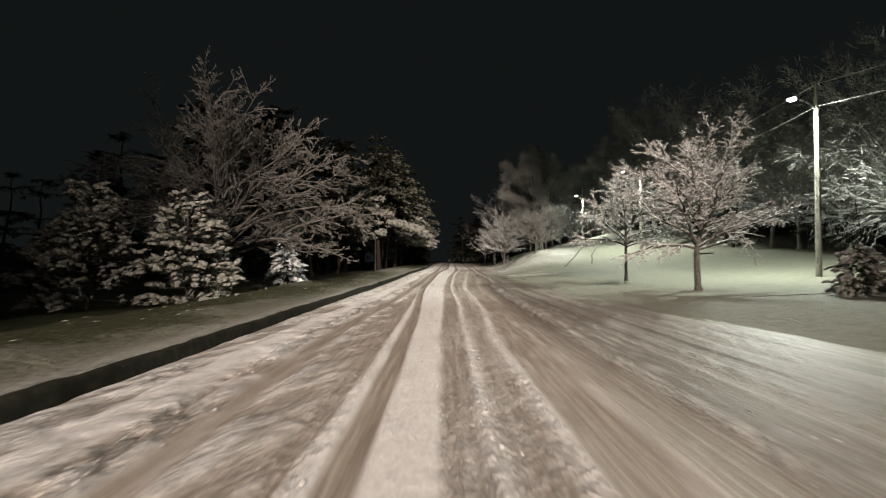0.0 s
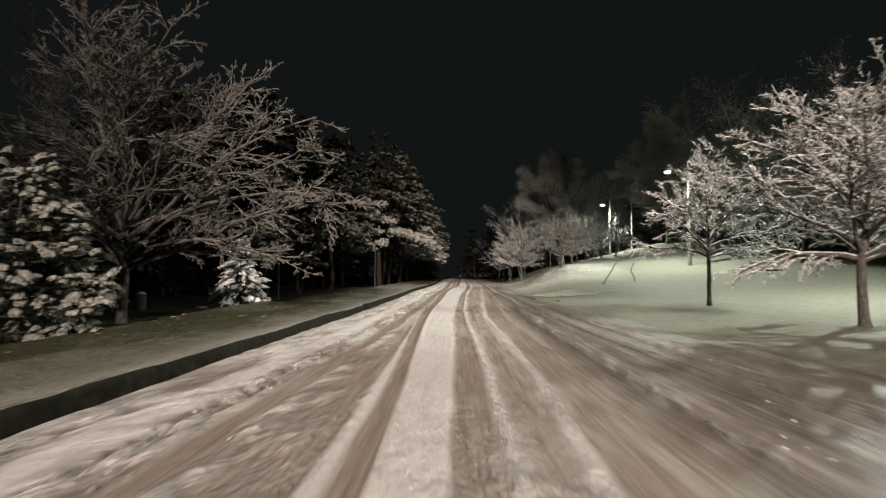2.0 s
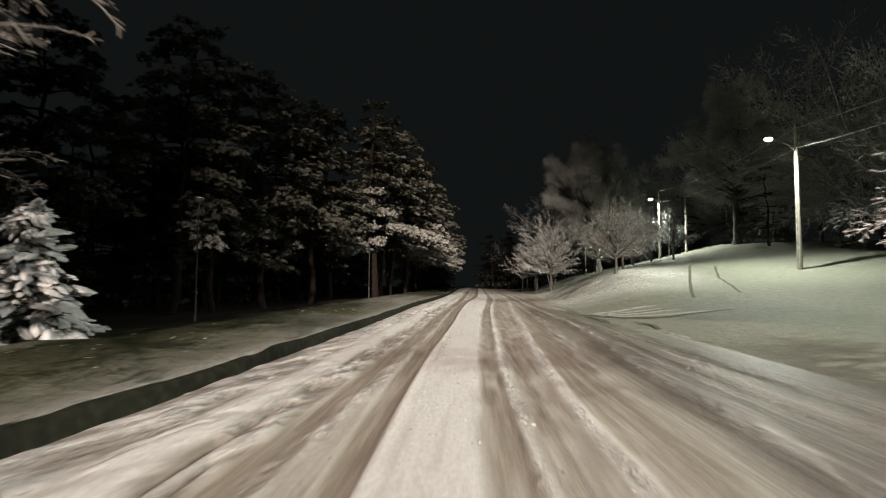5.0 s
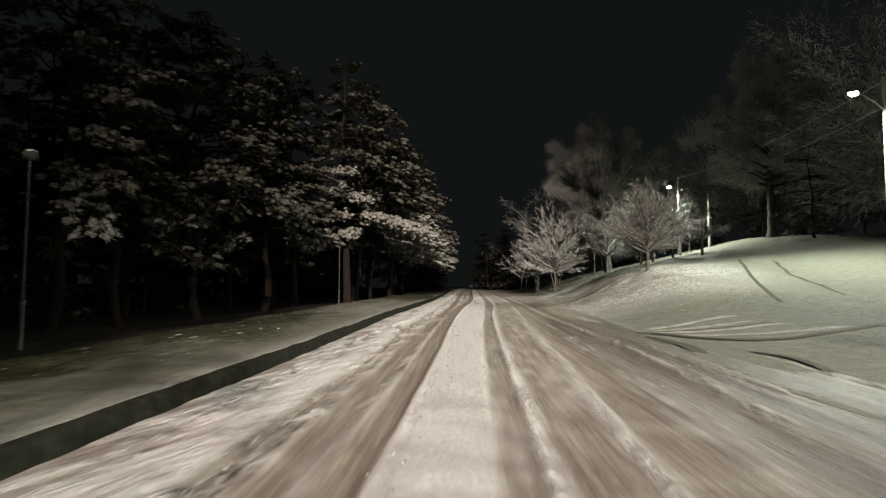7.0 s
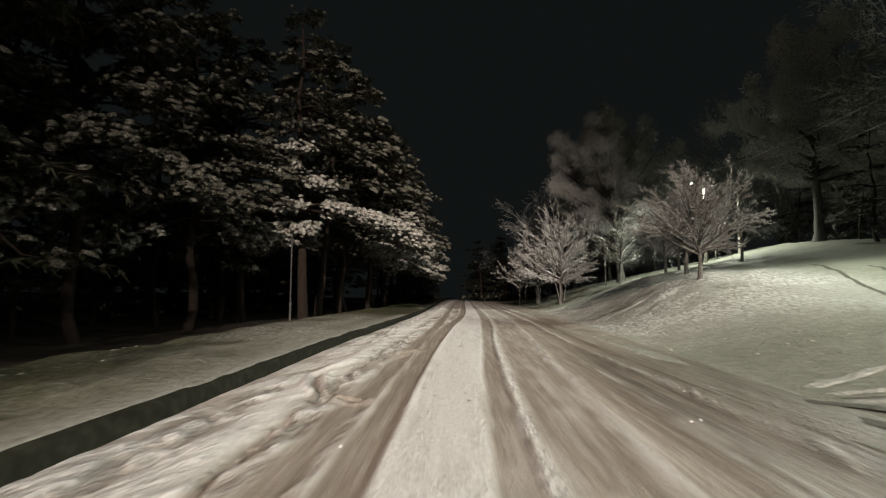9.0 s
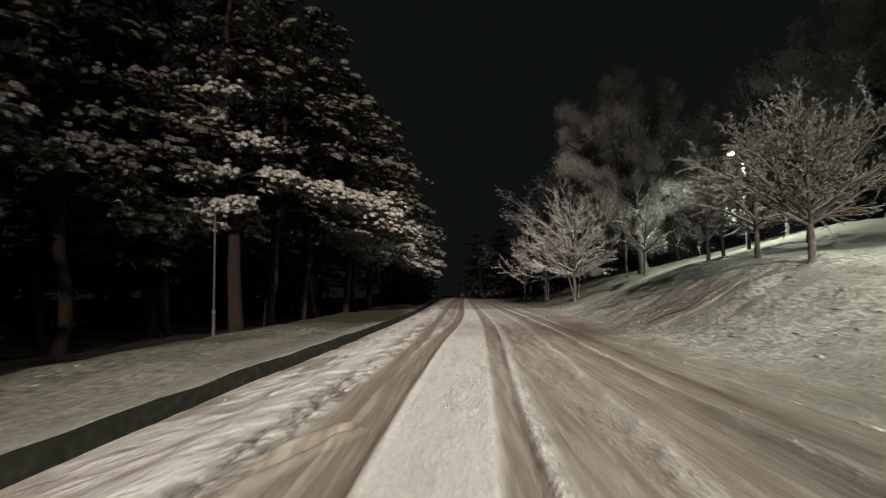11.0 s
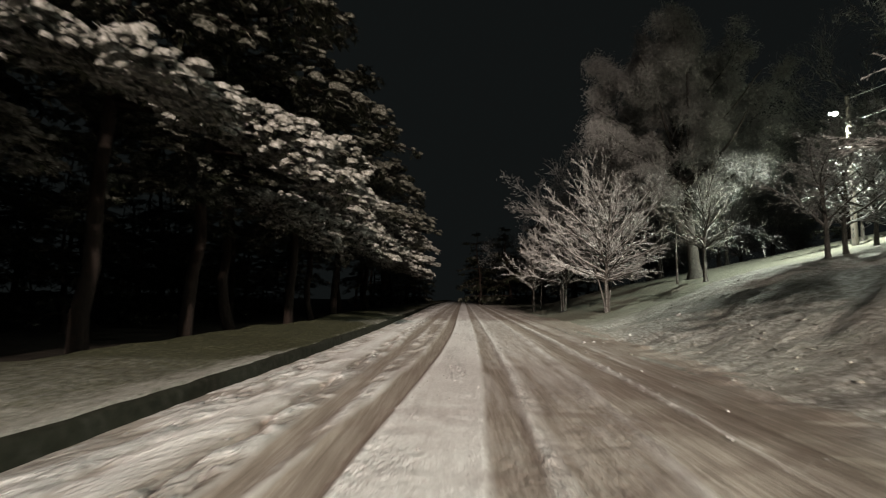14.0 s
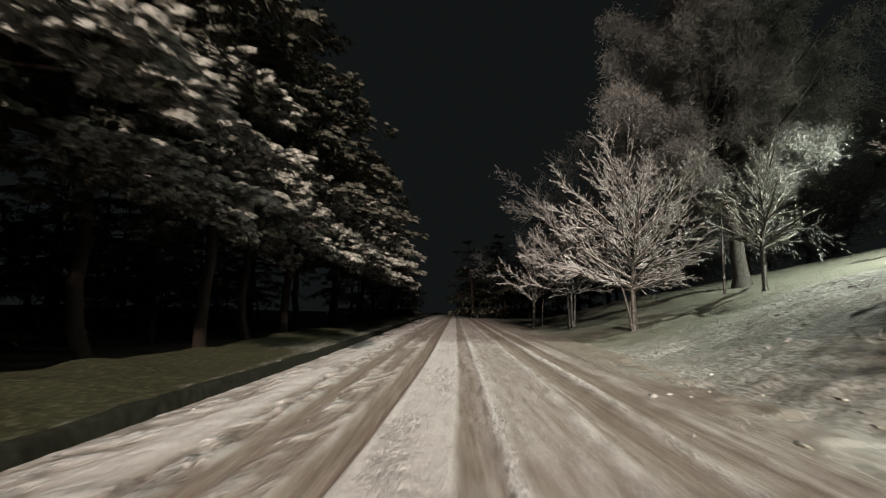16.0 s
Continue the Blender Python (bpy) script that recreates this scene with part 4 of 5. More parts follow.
bare_tree(8.6, 118.0, "slim bare tree with frosted branches by the road", 20, 8.0, VASE, fork=2.2, mains=14, girth=0.13, snow=1.4, coat=THIN_SNOW, dome=(3.4, 5.5, 1.2, 0.3), plaster=True, shoots=((0.7, 0.3, 0.9, 0.2, 3.6),))
bare_tree(17.2, 101.0, "tall old tree with a haze of frosted fine twigs", 19, 19.0, WILLOW, lean=-0.12, fork=5.5, mains=30, girth=0.40, group="tall frosted trees", coat=FROST, dome=(7.9, 11.4, 1.5, 0.12), bare_coat=True, haze=4, fringe=1.35, wisp=0.28, cut_back=(21.4, 92.6, 5.2))
# paler coat than its twin, in place of lamp light missing its crown
bare_tree(28.6, 86.5, "tall old tree with a haze of frosted fine twigs", 21, 18.0, WILLOW, fork=5.0, mains=24, girth=0.38, group="tall frosted trees", coat=THIN_SNOW, dome=(7.4, 12.5, 1.5, 0.15), bare_coat=True, haze=4, fringe=1.7, wisp=0.28)
bare_tree(13.1, 73.7, "dark-trunked spreading bare tree on the crest of the bank", 66, 6.0, CHERRY, fork=1.5, mains=16, girth=0.12, snow=0.8, coat=FROST, dome=(3.4, 4.4, 1.25, 0.2))
for kx_, ky_, kh_, ks_ in ((16.2, 85.5, 4.0, 61), (20.0, 88.0, 4.4, 62), (24.3, 95.0, 4.6, 63), (20.3, 82.0, 5.0, 64), (17.6, 86.5, 4.6, 65)):
    bare_tree(kx_, ky_, "small bare tree with frosted twigs on the crest of the slope", ks_, kh_, CHERRY, fork=1.3, mains=9, girth=0.12, snow=1.0 if ks_ != 63 else 2.2, coat=FROST, dome=(2.8, kh_ + 0.8, 1.2, 0.35))


# ---------------------------------------------------------------- conifers
def needle_fan(rng, n=14):
    """Thin blades spreading outward and down from the origin, radius 1."""
    v, f = [], []
    for i in range(n):
        a, e = rng.uniform(-1.9, 1.9), rng.uniform(-0.75, 0.25)
        d = np.array([math.cos(a) * math.cos(e), math.sin(a) * math.cos(e), math.sin(e)])
        s = np.array([-math.sin(a), math.cos(a), 0]) * 0.095
        b = rng.uniform(0.75, 1.25)
        o = len(v)
        v += [-s + d * 0.1, s + d * 0.1, d * b]
        f.append((o, o + 1, o + 2))
    return np.array(v), np.array(f)


def tuft(rng):
    """A flattish, uneven cap of snow with needle tips sticking out round it, radius 1."""
    v, f = lump(rng, 7, 2, 0.34, 0.64)
    v, f = list(v * [1.0, 0.85, 0.8]), list(f)
    for i in range(9):
        a, e, b = i * 0.7 + rng.uniform(-0.3, 0.3), rng.uniform(-0.55, 0.25), rng.uniform(1.15, 1.75)
        d = np.array([math.cos(a) * math.cos(e), math.sin(a) * math.cos(e), math.sin(e)])
        w = np.array([-math.sin(a), math.cos(a), 0.3]) * 0.16
        o = len(v)
        v += [d * 0.35 - w, d * 0.35 + w, d * b]
        f.append((o, o + 1, o + 2))
    return np.array(v), np.array(f)


_rng = np.random.RandomState(21)
FANS = [needle_fan(_rng, 10) for _ in range(4)]
LUMPS = [lump(_rng, 6, 3, 0.28) for _ in range(5)]
PADS = [tuft(_rng) for _ in range(5)]


def clumps(rng, pos, out, size, caps=2, finger=1.0, snow_share=0.9, shapes=None, puff=(0.2, 0.4)):
    """Needle tufts with rounded caps of snow at the given places; returns needle and snow meshes."""
    n = len(pos)
    up = np.tile([0, 0, 1.0], (n, 1)) + rng.normal(0, 0.12, (n, 3))
    needles, snow = [], []
    which = rng.randint(0, 4, n)
    for k in range(4):
        s = which == k
        if s.any():
            needles.append(stamp(*FANS[k], frames(pos[s], out[s], up[s], np.repeat(size[s, None], 3, 1) * [1.0, 1.0, 0.9])))
    for c in range(caps):
        keep = rng.rand(n) < snow_share
        jit = rng.normal(0, 0.34 if caps < 3 else 0.5, (n, 3)) * size[:, None] * [1, 1, 0.5]
        at = pos + out / np.linalg.norm(out, axis=1, keepdims=True) * (size * rng.uniform(0.05, 0.65, n))[:, None] + jit + np.array([0, 0, 0.03])
        r = size * rng.uniform(*puff, n)
        sc = np.stack([r * finger * rng.uniform(0.9, 1.4, n), r * rng.uniform(0.8, 1.1, n), r * rng.uniform(0.65, 1.0, n)], 1)
        kind = rng.randint(0, 5, n)
        for k in range(5):
            s = keep & (kind == k)
            if s.any():
                snow.append(stamp(*(shapes or LUMPS)[k], frames(at[s], out[s], up[s], sc[s])))
    return join(needles), join(snow)


def pine_tree(x, y, label, seed, height, clear, reach, turn=0.0, detail=1.0, girth=0.24, heavy=0.75, boughs=(), group="pine row along the road", high=7.6):
    rng = np.random.RandomState(seed)
    tree = thing("pine_tree", x, y, ground_at(x, y) - 0.1, label, "tree", group, turn)
    n = 14
    h = np.linspace(0, height, n + 1)
    wob = np.cumsum(rng.normal(0, 0.11, (n + 1, 2)), 0)
    wob[0] = 0
    tp = np.concatenate([wob, h[:, None]], 1)
    r = girth * (1 - 0.88 * h / height)
    r[0] *= 1.12
    piece("trunk", *pipe(tp, r, 10), PINE_BARK, tree)
    p0, p1, r0, r1, cp, co, cs = [], [], [], [], [], [], []
    levels = int((height - clear) / 0.62 * detail)
    share = []
    for i in range(levels + len(boughs)):
        t = min(1.0, (i + rng.uniform(0, 0.8)) / levels)
        z = clear + (height - clear) * t
        if i >= levels:
            z, t = boughs[i - levels][1], 0.0
        base = np.array([np.interp(z, h, tp[:, 0]), np.interp(z, h, tp[:, 1]), z])
        prof = (1 - t) ** 0.5 * (0.8 + 0.2 * min(1, t / 0.12)) + 0.07
        for b in range(rng.randint(3, 6) if i < levels else 1):
            a = rng.uniform(0, 6.283)
            ln = reach * prof * rng.uniform(0.65, 1.15) * (1 + 0.16 * math.cos(a - 0.3))
            rise = rng.uniform(-0.22, 0.12) + 0.5 * t
            if i >= levels:
                a, ln, rise = radians(boughs[i - levels][0]), boughs[i - levels][2], boughs[i - levels][3]
            pts = []
            for j in range(6):
                q = j / 5
                pts.append(base + np.array([math.cos(a), math.sin(a), 0]) * ln * q + np.array([0, 0, ln * (rise * q - 0.28 * q * q)]))
            pts = np.array(pts)
            pts[1:] += rng.normal(0, 0.05 * ln / 3, (5, 3))
            br = 0.02 + 0.018 * ln
            for j in range(5):
                p0.append(pts[j]); p1.append(pts[j + 1]); r0.append(br * (1 - 0.17 * j)); r1.append(br * (1 - 0.17 * (j + 1)))
            m = max(3, int(ln * (7.0 if i < levels else 20) * detail))
            for _ in range(m):
                q = rng.uniform(0.28, 1.03) ** 0.8 if i < levels else rng.uniform(0.22, 1.03)
                c = np.array([np.interp(q * 5, range(6), pts[:, k]) for k in range(3)])
                side = rng.uniform(-1, 1) * (0.22 + 0.42 * ln * max(1 - q, 0.0) ** 0.6 * q)
                sd = np.array([-math.sin(a), math.cos(a), 0]) * side
                tip = c + sd + np.array([0, 0, -0.18 * abs(side) + rng.normal(0, 0.07)])
                if abs(side) > 0.25 and detail >= 1:
                    p0.append(c); p1.append(tip); r0.append(0.014); r1.append(0.008)
                cp.append(tip)
                co.append(np.array([math.cos(a), math.sin(a), -0.25]) + sd * 0.9 + rng.normal(0, 0.15, 3))
                cs.append(rng.uniform(0.28, 0.54) / detail ** 0.5 if i < levels else rng.uniform(0.22, 0.36))
                # less snow higher up, so tops stay dark as if above the headlights
                share.append(heavy * (1.1 - 0.98 * min(1, z / 13)) if i < levels else (0.95 if z < high else 0.85))
    tagged(piece("branch", *prisms(p0, p1, np.array(r0), np.array(r1), 3), PINE_BARK, tree), kind="stuff")
    cp, co, cs, share = np.array(cp), np.array(co), np.array(cs), np.array(share)
    # boughs get paler snow than crowns: the headlights' reach put into the colour
    near = share > 0.8
    (nv, nf), (sv, sf) = clumps(rng, cp[~near], co[~near], cs[~near], 1 if detail < 1 else 3, 1.2, share[~near], PADS, (0.26, 0.50))
    tagged(piece("foliage", nv, nf, NEEDLE, tree, smooth=False), kind="stuff")
    tagged(piece("snow", sv, sf, DIM_DUSTED, tree, "snow dusting the needles, coloured dim"), kind="stuff")
    if near.any():
        (nv, nf), (sv, sf) = clumps(rng, cp[near], co[near], cs[near], 3, 1.15, share[near], PADS, (0.30, 0.56))
        tagged(piece("bough", nv, nf, NEEDLE, tree, "long drooping bough", smooth=False), kind="stuff")
        tagged(piece("bough_snow", sv, sf, BOUGH_SNOW, tree, "thick puffs of snow weighing on the bough"), kind="stuff")
    return tree


# heavy: share of snow, set by how lit or dark each pine stands
PINE = "tall pine with snow-laden drooping branches and bare lower trunk"
pines = [
    pine_tree(-7.8, 70.6, PINE, 31, 17.0, 9.6, 2.9, heavy=0.79, high=20, girth=0.27, boughs=((100, 5.4, 3.4, 0.0), (150, 4.9, 3.6, 0.0), (200, 5.2, 3.4, 0.0), (235, 4.8, 3.2, 0.0), (265, 6.2, 2.6, 0.05), (290, 5.2, 2.4, 0.0), (318, 7.4, 2.3, 0.1), (250, 8.0, 2.7, 0.1), (280, 9.0, 2.6, 0.1), (12, 6.0, 4.9, 0.06), (28, 6.2, 4.7, 0.06), (-6, 6.1, 4.6, 0.06))),
    pine_tree(-8.1, 80.8, PINE, 32, 17.0, 5.4, 5.4, boughs=((5, 5.6, 5.4, -0.03), (32, 8.3, 6.0, 0.05), (50, 5.6, 5.8, -0.03), (18, 6.8, 6.0, 0.0))),
    pine_tree(-14.0, 62.0, PINE, 33, 16.5, 5.4, 5.6, heavy=1.25),
    pine_tree(-8.6, 86.2, PINE, 35, 16.5, 7.0, 4.3, boughs=((14, 5.7, 6.4, 0.15), (4, 6.1, 5.9, 0.15), (24, 6.0, 6.2, 0.13), (-8, 6.3, 5.6, 0.13), (-25, 8.4, 4.8, 0.0), (45, 8.8, 5.2, 0.0))),
]
pine_tree(-8.2, 75.5, PINE, 37, 16.5, 8.6, 4.2, boughs=((8, 6.5, 6.2, -0.08), (1, 6.8, 6.0, -0.08), (15, 6.6, 6.0, -0.06), (-7, 7.0, 5.4, -0.05)))
far_pine = pine_tree(-16.5, 72.5, PINE, 34, 16.0, 3.6, 5.6, detail=0.48, heavy=0.3)
dark_pine = pine_tree(-26.0, 66.0, "dense dark pine deep in the wood", 36, 13.0, 0.8, 5.0, detail=0.36, heavy=0.08, group="dark wood")


def set_copy(src, x, y, turn, size=1.0):
    c = copy_thing(src, pose(x, y, ground_at(x, y) - 0.1, 0, 0, turn) @ Matrix.Diagonal((size, size, size, 1)))
    return c


for i, (px, py) in enumerate([(-7.6, 91.2), (-7.8, 97.0), (-7.5, 101.6), (-8.2, 108), (-7.6, 115), (-8.6, 123), (-8.0, 132), (-8.8, 142)]):
    set_copy(pines[(1, 3)[i % 2]], px, py, (25, -20, 12, 40, -8)[i % 5], (1.0, 0.92, 1.06, 0.97)[i % 4])
for i, (px, py) in enumerate([(-12.6, 74.9), (-12.4, 67.5), (-16.5, 54.5), (-19.0, 64.0), (-20.5, 50.0)]):
    set_copy(pines[2], px, py, 40 + 77 * i, (1.05, 0.95, 1.0)[i % 3])
for i in range(24):
    set_copy(dark_pine, -20.5 - 2.2 * math.sin(i * 2.7), 50 + i * 3.6, 63 * i, 0.42 + 0.1 * (i % 3))
for i in range(22):
    set_copy(dark_pine, -25 - (i % 2) * 5 - 1.5 * math.sin(i * 3.1), 52 + i * 3.9, 71 * i, 0.9 + 0.25 * ((i * 3) % 4) / 4)
for i in range(14):
    set_copy(dark_pine, -36 - 3 * (i % 2), 62 + i * 7.5, 57 * i, 1.0)
for i in range(10):
    set_copy(dark_pine, -25 - 4 * (i % 2) - 1.2 * math.sin(i * 1.7), 24 + i * 3.0, 49 * i, 0.5 + 0.06 * (i % 3))
for i in range(9):
    set_copy(dark_pine, 32 + 2.5 * math.sin(i * 2.2), 44 + i * 7.5, 83 * i, 0.42 + 0.1 * (i % 3))
for i in range(16):
    px = -15.5 - (i % 4) * 4.2 - 2.0 * math.sin(i * 2.3)
    py = 56 + i * 5.6 + 1.5 * math.cos(i * 1.7)
    set_copy(far_pine, px, py, 53 * i, 0.85 + 0.3 * ((i * 7) % 5) / 5)


def young_conifer(x, y, label, seed, height, width, clear=0.25, category="tree", finger=1.6, size=0.2, dense=1.0, taper=0.8, coat=None):
    rng = np.random.RandomState(seed)
    tree = thing("young_conifer", x, y, ground_at(x, y) - 0.05, label, category, "young conifers")
    z = np.linspace(0, height * 0.96, 7)
    tp = np.stack([0 * z, 0 * z, z], 1)
    r = 0.05 * height / 3 * (1 - 0.85 * z / height)
    piece("trunk", *pipe(tp, r, 8), BARK, tree)
    p0, p1, r0, r1, cp, co, cs = [], [], [], [], [], [], []
    levels = int(height / 0.2 * dense)
    for i in range(levels):
        t = i / levels
        zz = clear + (height - clear) * t
        for b in range(rng.randint(5, 8)):
            a = rng.uniform(0, 6.283)
            ln = width * ((1 - t) ** taper * rng.uniform(0.7, 1.12) + 0.04)
            d = np.array([math.cos(a), math.sin(a), 0])
            base, tip = np.array([0, 0, zz + 0.1 * ln]), np.array([0, 0, zz - 0.16 * ln]) + d * ln
            p0.append(base); p1.append(tip); r0.append(0.018); r1.append(0.006)
            for q in np.arange(0.3, 1.02, 0.17 / max(ln, 0.35)):
                c = base + (tip - base) * q + rng.normal(0, 0.05, 3)
                cp.append(c)
                co.append(d + np.array([0, 0, -0.35]) + rng.normal(0, 0.3, 3))
                cs.append(size * rng.uniform(0.75, 1.3))
    tagged(piece("branch", *prisms(p0, p1, np.array(r0), np.array(r1), 4), BARK, tree), kind="stuff")
    (nv, nf), (sv, sf) = clumps(rng, np.array(cp), np.array(co), np.array(cs), 2, finger, 0.62, None, (0.26, 0.46))
    tagged(piece("foliage", nv, nf, NEEDLE, tree, smooth=False), kind="stuff")
    tagged(piece("snow", sv, sf, coat or TUFT, tree, "thick tufts of snow on the needles"), kind="stuff")
    return tree


def young_pine(x, y, label, seed, height, width):
    """An open young pine: rising branches that end in fat tufts of snow."""
    rng = np.random.RandomState(seed)
    tree = thing("young_conifer", x, y, ground_at(x, y) - 0.05, label, "tree", "young conifers")
    z = np.linspace(0, height * 0.97, 7)
    piece("trunk", *pipe(np.stack([0.04 * np.sin(z * 2), 0.04 * np.cos(z * 3), z], 1), 0.075 * (1 - 0.85 * z / height), 8), BARK, tree)
    p0, p1, r0, r1, cp, co, cs = [], [], [], [], [], [], []
    zz = 0.45
    while zz < height - 0.15:
        t = zz / height
        for b in range(rng.randint(6, 9)):
            a = rng.uniform(0, 6.283)
            d, w = np.array([math.cos(a), math.sin(a), 0]), np.array([-math.sin(a), math.cos(a), 0])
            ln = width * ((1 - t) ** 0.75 * rng.uniform(0.55, 1.15) + 0.08) * (0.9 if t < 0.15 else 1.0)
            rise = rng.uniform(-0.1, 0.12) + 0.25 * t if t > 0.12 else -0.12
            base, tip = np.array([0, 0, zz]), np.array([0, 0, zz + rise * ln]) + d * ln
            p0.append(base); p1.append(tip); r0.append(0.022); r1.append(0.010)
            for k in range(max(2, int(ln * 4.2))):
                q = rng.uniform(0.45, 1.0)
                c = base + (tip - base) * q
                end = c + w * rng.uniform(-1, 1) * (0.12 + 0.45 * (1.15 - q) * ln * 0.6) + d * 0.12 + np.array([0, 0, rng.uniform(-0.04, 0.14)])
                p0.append(c); p1.append(end); r0.append(0.010); r1.append(0.006)
                cp.append(end)
                co.append(end - c + d * 0.25 + rng.normal(0, 0.08, 3))
                cs.append(rng.uniform(0.24, 0.36))
        zz += rng.uniform(0.26, 0.36)
    tagged(piece("branch", *prisms(p0, p1, np.array(r0), np.array(r1), 4), BARK, tree), kind="stuff")
    (nv, nf), (sv, sf) = clumps(rng, np.array(cp), np.array(co), np.array(cs), 2, 1.35, 0.72, PADS, (0.36, 0.56))
    tagged(piece("foliage", nv, nf, NEEDLE, tree, smooth=False), kind="stuff")
    tagged(piece("snow", sv, sf, TUFT, tree, "fat tufts of snow on the branch ends"), kind="stuff")
    return tree


YOUNG = "young pine on the verge with fat tufts of snow"
young_pine(-13.2, 21.5, YOUNG, 41, 4.7, 2.3)
young_pine(-9.9, 22.4, YOUNG, 42, 4.4, 2.1)
# the spruce's whiter coat makes up for the large tree's shade on it
young_conifer(-9.5, 35.2, "small spruce with drooping fingers of snow on the verge", 43, 3.4, 1.5, finger=2.6, size=0.26, taper=1.2, coat=SNOW)
young_conifer(15.0, 20.8, "rounded evergreen bush dusted with snow at the lawn's edge", 44, 1.9, 1.15, clear=0.1, finger=2.2, size=0.2, dense=1.2, taper=0.5, coat=BOUGH_SNOW)


# ---------------------------------------------------------------- woods behind
BROAD = dict(steps=(6, 4, 3), bend=(0.1, 0.14, 0.18), lift=(0.03, 0.02, -0.03), clear=(0.15, 0.1, 0), kids=(2, 8, 0), chance=0.7, flat=0.8, angle=0.75, ratio=(0.4, 0.55), thin=0.020)
# woods: pale coat in place of lamp light that hardly reaches them
WOODS = "frosted bare woodland tree in the dark behind the park lawn"
woods = [bare_tree(40, 60, WOODS, 51, 14, BROAD, fork=2.6, mains=9, spread=0.8, girth=0.24, snow=1.6, group="woodland behind the lawn", coat=THIN_SNOW, single=False, bare_coat=True, haze=2, fringe=1.4),
         bare_tree(38, 78, WOODS, 52, 16, BROAD, fork=3.0, mains=10, spread=0.7, girth=0.26, snow=1.6, group="woodland behind the lawn", coat=THIN_SNOW, single=False, bare_coat=True, haze=2, fringe=1.4)]
for i in range(24):
    px = 36 + (i % 3) * 6 + 2.5 * math.sin(i * 1.9)
    py = 24 + i * 5.4 + 2 * math.cos(i * 2.7)
    if py > 112:
        px -= (py - 112) * 0.4
    set_copy(woods[i % 2], px, py, 67 * i, 0.8 + 0.35 * ((i * 3) % 7) / 7)
for i in range(10):
    set_copy(woods[i % 2], 19 + (i % 3) * 5.0 - (i // 4) * 1.0, 130 + i * 7, 31 * i, 0.75 + 0.3 * ((i * 5) % 7) / 7)
for i in range(8):
    set_copy(dark_pine, 15.5 + 2.5 * math.sin(i * 2.1) - 0.4 * i, 132 + i * 7.5, 77 * i, 0.8 + 0.12 * (i % 3))
for i in range(14):
    set_copy(dark_pine, -8.5 - (i % 3) * 4, 148 + i * 8, 91 * i, 1.1)
for i in range(12):
    set_copy(dark_pine, 11 + 0.25 * i - 5 * (i % 2), 165 + i * 9, 41 * i, 1.1)
for px, py in ((19.5, 114), (21.0, 122), (24.5, 112), (17.5, 128), (27, 119), (34, 78), (35, 69), (33, 58), (34.5, 48), (33, 38), (35, 29)):
    set_copy(woods[int(px) % 2], px, py, px * 40, 0.9)


# ---------------------------------------------------------------- street furniture
def tube(pts, radii, k=10):
    pts = np.array(pts, float)
    radii = np.array(radii, float)
    return pipe(pts, radii, k)


def box_bm(cx, cy, cz, sx, sy, sz, bevel=0.01, turn=0.0):
    bm = bmesh.new()
    bmesh.ops.create_cube(bm, size=1, matrix=pose(cx, cy, cz, 0, 0, turn) @ Matrix.Diagonal((sx, sy, sz, 1)))
    if bevel:
        bmesh.ops.bevel(bm, geom=bm.edges[:], offset=bevel, segments=2, affect="EDGES")
    return bm


def street_lamp(x, y, dx, dy, head, crossarm):
    z = ground_at(x, y)
    top = head - z + 1.4
    ob = thing("street_lamp", x, y, z - 0.2, "wooden utility pole carrying a glowing street lamp, streaked with snow", "street lamp", "street lamps")
    hs = np.linspace(0, top, 9)
    piece("pole", *tube([(0, 0, h) for h in hs], 0.17 - 0.06 * hs / top, 12), POLE, ob)
    h = head - z + 0.2
    ln = math.hypot(dx, dy)
    ux, uy = dx / ln, dy / ln
    arm = [(0, 0, h - 0.5), (dx * 0.3, dy * 0.3, h - 0.15), (dx * 0.7, dy * 0.7, h + 0.05), (dx * 0.85, dy * 0.85, h + 0.06)]
    piece("arm", *tube(arm, [0.035] * 4, 8), METAL, ob, "thin metal lamp arm")
    ang = math.degrees(math.atan2(uy, ux))
    hd = part("lamp_head", box_bm(dx * 0.98, dy * 0.98, h + 0.06, 0.62, 0.26, 0.14, 0.05, ang), METAL, ob, "grey street lamp head")
    bm = bmesh.new()
    bmesh.ops.create_uvsphere(bm, u_segments=14, v_segments=8, radius=0.19, matrix=pose(dx * 1.02, dy * 1.02, h + 0.0) @ Matrix.Diagonal((1.3, 0.9, 0.7, 1)))
    part("lamp_glass", bm, GLOW, hd, "glowing lamp glass").visible_shadow = False
    if crossarm:
        part("crossarm", box_bm(0.75, 0.3, h - 0.75, 1.7, 0.1, 0.1, 0.015, 20), WOOD, ob)
    cap = [(-0.10, -0.06, 0.2 + q * (h - 3.4)) for q in np.linspace(0, 1, 30)]
    rr = [0.055 + 0.012 * math.sin(i * 2.1) + 0.01 * math.sin(i * 5.3) for i in range(30)]
    piece("snow", *tube(cap, rr, 6), DIM_SNOW, ob, "snow plastered down one side of the pole")
    return (x, y, z - 0.2 + top - 0.15)


tops = [street_lamp(*l, c) for l, c in zip(LAMPS, (False, True, False))]


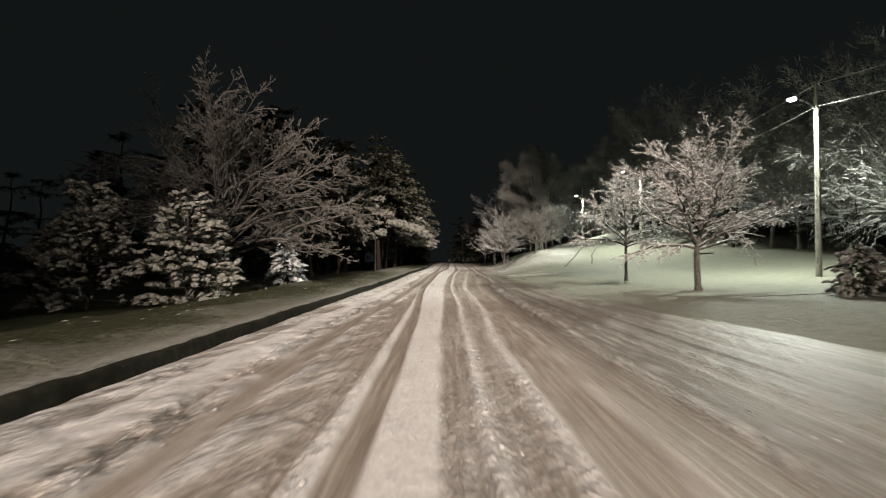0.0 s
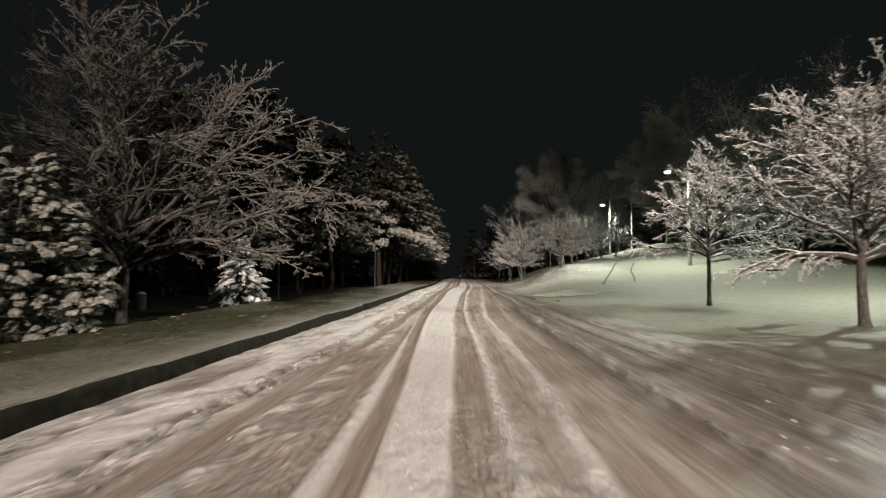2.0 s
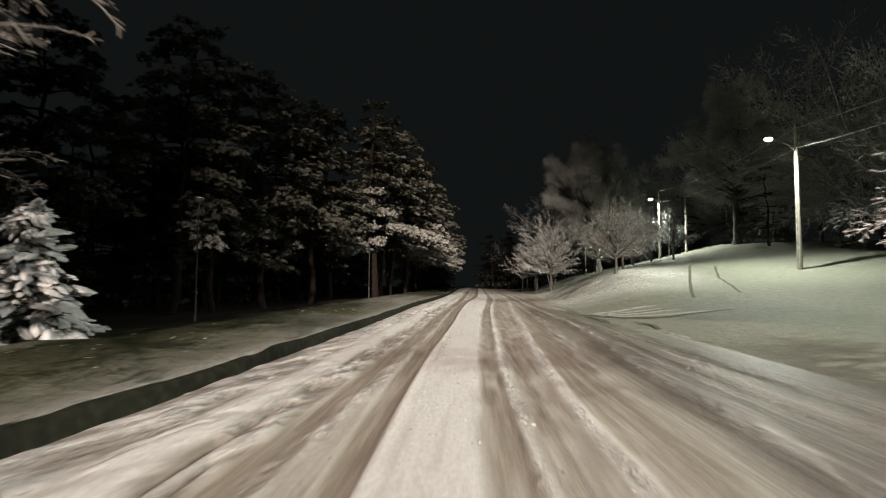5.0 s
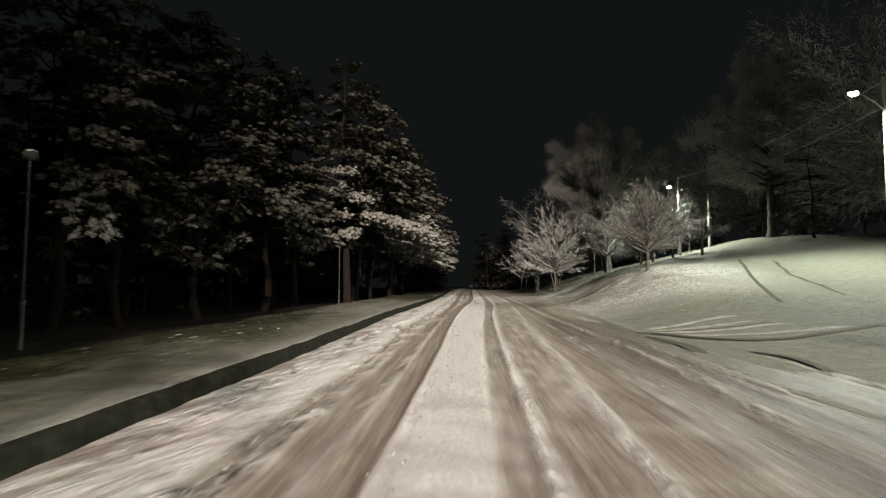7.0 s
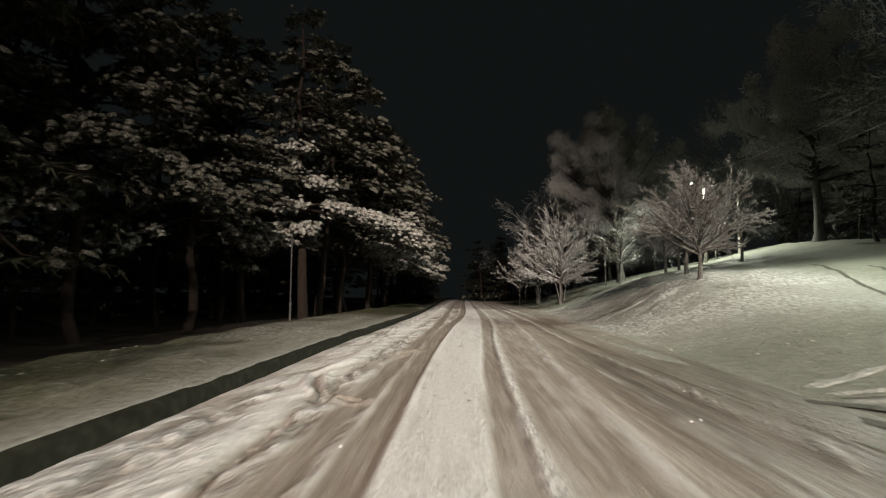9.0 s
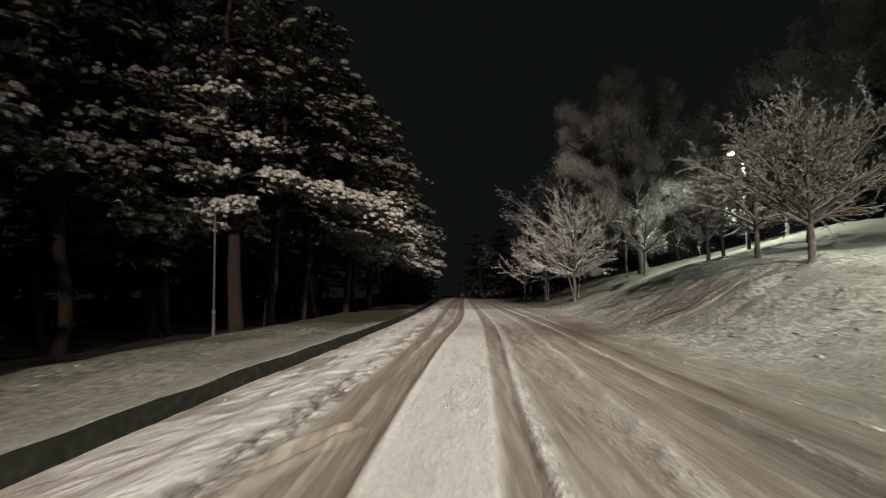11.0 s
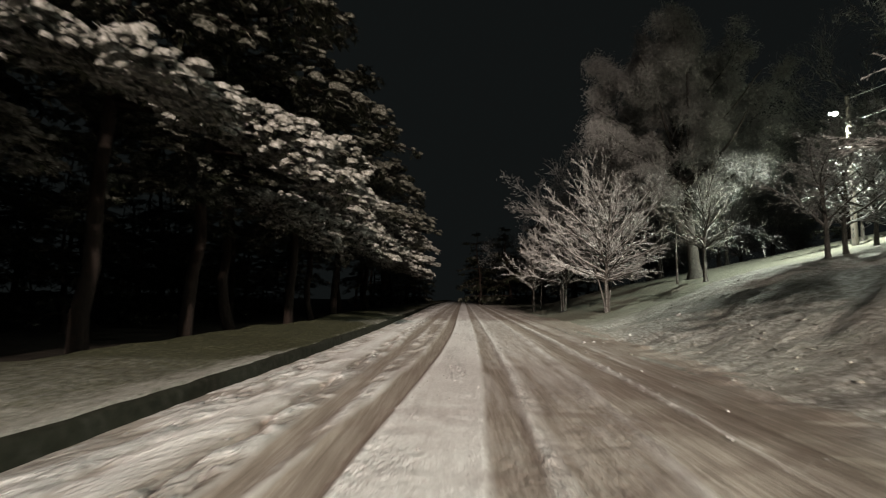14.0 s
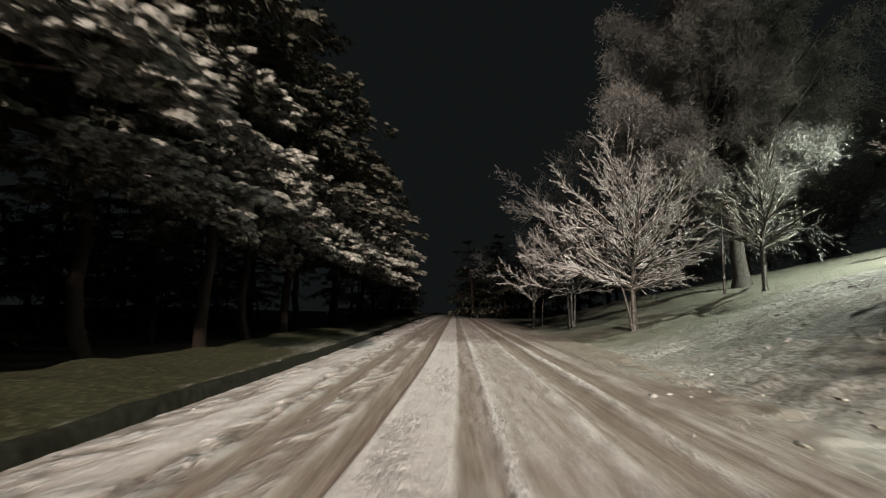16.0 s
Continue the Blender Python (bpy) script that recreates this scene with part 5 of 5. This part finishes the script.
def plain_pole(x, y, tall):
    z = ground_at(x, y)
    ob = thing("utility_pole", x, y, z - 0.2, "slim wooden utility pole beyond the slope", "pole")
    hs = np.linspace(0, tall, 7)
    piece("pole", *tube([(0, 0, h) for h in hs], 0.15 - 0.05 * hs / tall, 10), POLE, ob)
    part("crossarm", box_bm(0, 0, tall - 0.5, 1.6, 0.1, 0.1, 0.015, 10), WOOD, ob)


plain_pole(25.9, 93.7, 7.2)


def wire(a, b, sag, lift=0.0):
    t = np.linspace(0, 1, 24)
    a, b = np.array(a) + [0, 0, lift], np.array(b) + [0, 0, lift]
    pts = a[None] * (1 - t)[:, None] + b[None] * t[:, None]
    pts[:, 2] -= sag * 4 * t * (1 - t)
    ob = piece("overhead_wire", *tube(pts, [0.013] * 24, 5), SNOW)
    tagged(ob, "snow-lined overhead wire strung between the poles", "wire", "overhead wires")


wire(tops[0], tops[1], 0.7)
wire(tops[0], tops[1], 0.7, -1.3)
wire(tops[1], tops[2], 0.6)
wire(tops[1], tops[2], 0.6, -1.3)
wire(tops[0], (24.5, 6.0, 11.0), 0.5)
wire(tops[0], (24.5, 6.0, 11.0), 0.5, -1.3)


def park_lamp(x, y, tall):
    z = ground_at(x, y)
    ob = thing("park_lamp", x, y, z - 0.1, "slim grey park lamp post, unlit, with a boxy head", "lamp post", "park lamps")
    piece("post", *tube([(0, 0, 0), (0, 0, 1.25), (0, 0, 1.251), (0, 0, tall)], [0.055, 0.055, 0.038, 0.03], 10), DULL, ob)
    piece("collar", *tube([(0, 0, 1.2), (0, 0, 1.3)], [0.075, 0.07], 10), DULL, ob)
    part("lamp_head", box_bm(0.02, 0, tall + 0.1, 0.30, 0.28, 0.22, 0.03, 20), DULL, ob, "boxy grey lamp head, switched off")
    v, f = LUMPS[0]
    piece("snow", v * np.array([0.15, 0.14, 0.05]) + np.array([0.02, 0, tall + 0.21]), f, THIN_SNOW, ob, "cap of snow on the lamp head")


park_lamp(-11.15, 46.2, 4.9)
park_lamp(-8.1, 69.2, 4.8)


def picnic_table(x, y, turn):
    z = ground_at(x, y)
    ob = thing("picnic_table", x, y, z, "dark wooden picnic table with snow on top and seats", "picnic table", turn=turn)
    for k in range(5):
        part("top_board", box_bm(0, (k - 2) * 0.15, 0.74, 1.8, 0.14, 0.04), WOOD, ob)
    for s in (-1, 1):
        part("seat_board", box_bm(0, s * 0.72, 0.44, 1.8, 0.26, 0.04), WOOD, ob)
        part("seat_snow", box_bm(0, s * 0.72, 0.50, 1.76, 0.25, 0.10, 0.04), THIN_SNOW, ob, "layer of snow on the seat")
        part("bearer", box_bm(s * 0.6, 0, 0.39, 0.05, 1.6, 0.08), WOOD, ob)
        for q in (-1, 1):
            bm = box_bm(0, 0, 0, 0.05, 0.09, 0.82)
            bmesh.ops.transform(bm, matrix=pose(s * 0.65, q * 0.42, 0.36, q * 28), verts=bm.verts)
            part("leg", bm, WOOD, ob)
    part("top_snow", box_bm(0, 0, 0.82, 1.78, 0.74, 0.12, 0.05), THIN_SNOW, ob, "layer of snow on the table top")


def litter_bin(x, y):
    z = ground_at(x, y)
    ob = thing("litter_bin", x, y, z, "grey round litter bin with a snowy lid", "bin")
    piece("body", *tube([(0, 0, 0), (0, 0, 0.06), (0, 0, 0.85)], [0.26, 0.28, 0.29], 16), DULL, ob)
    v, f = LUMPS[1]
    piece("snow", v * np.array([0.30, 0.30, 0.14]) + np.array([0, 0, 0.84]), f, THIN_SNOW, ob, "snow heaped on the bin")


picnic_table(-17.3, 37.9, 8)
litter_bin(-16.2, 39.2)


# a low dark slab of unknown use; its rim and bars are made up
def dark_slab(x, y):
    ob = thing("dark_slab", x, y, ground_at(x, y) + 0.01, "low dark slab lying bare in the snowy lawn", "drain cover", turn=8)
    part("rim", box_bm(0, 0, 0.04, 1.8, 0.6, 0.12, 0.02), DARK, ob)
    for k in range(6):
        part("bar", box_bm(-0.7 + 0.28 * k, 0, 0.11, 0.08, 0.5, 0.03, 0.008), DULL, ob)


dark_slab(24.4, 54.1)
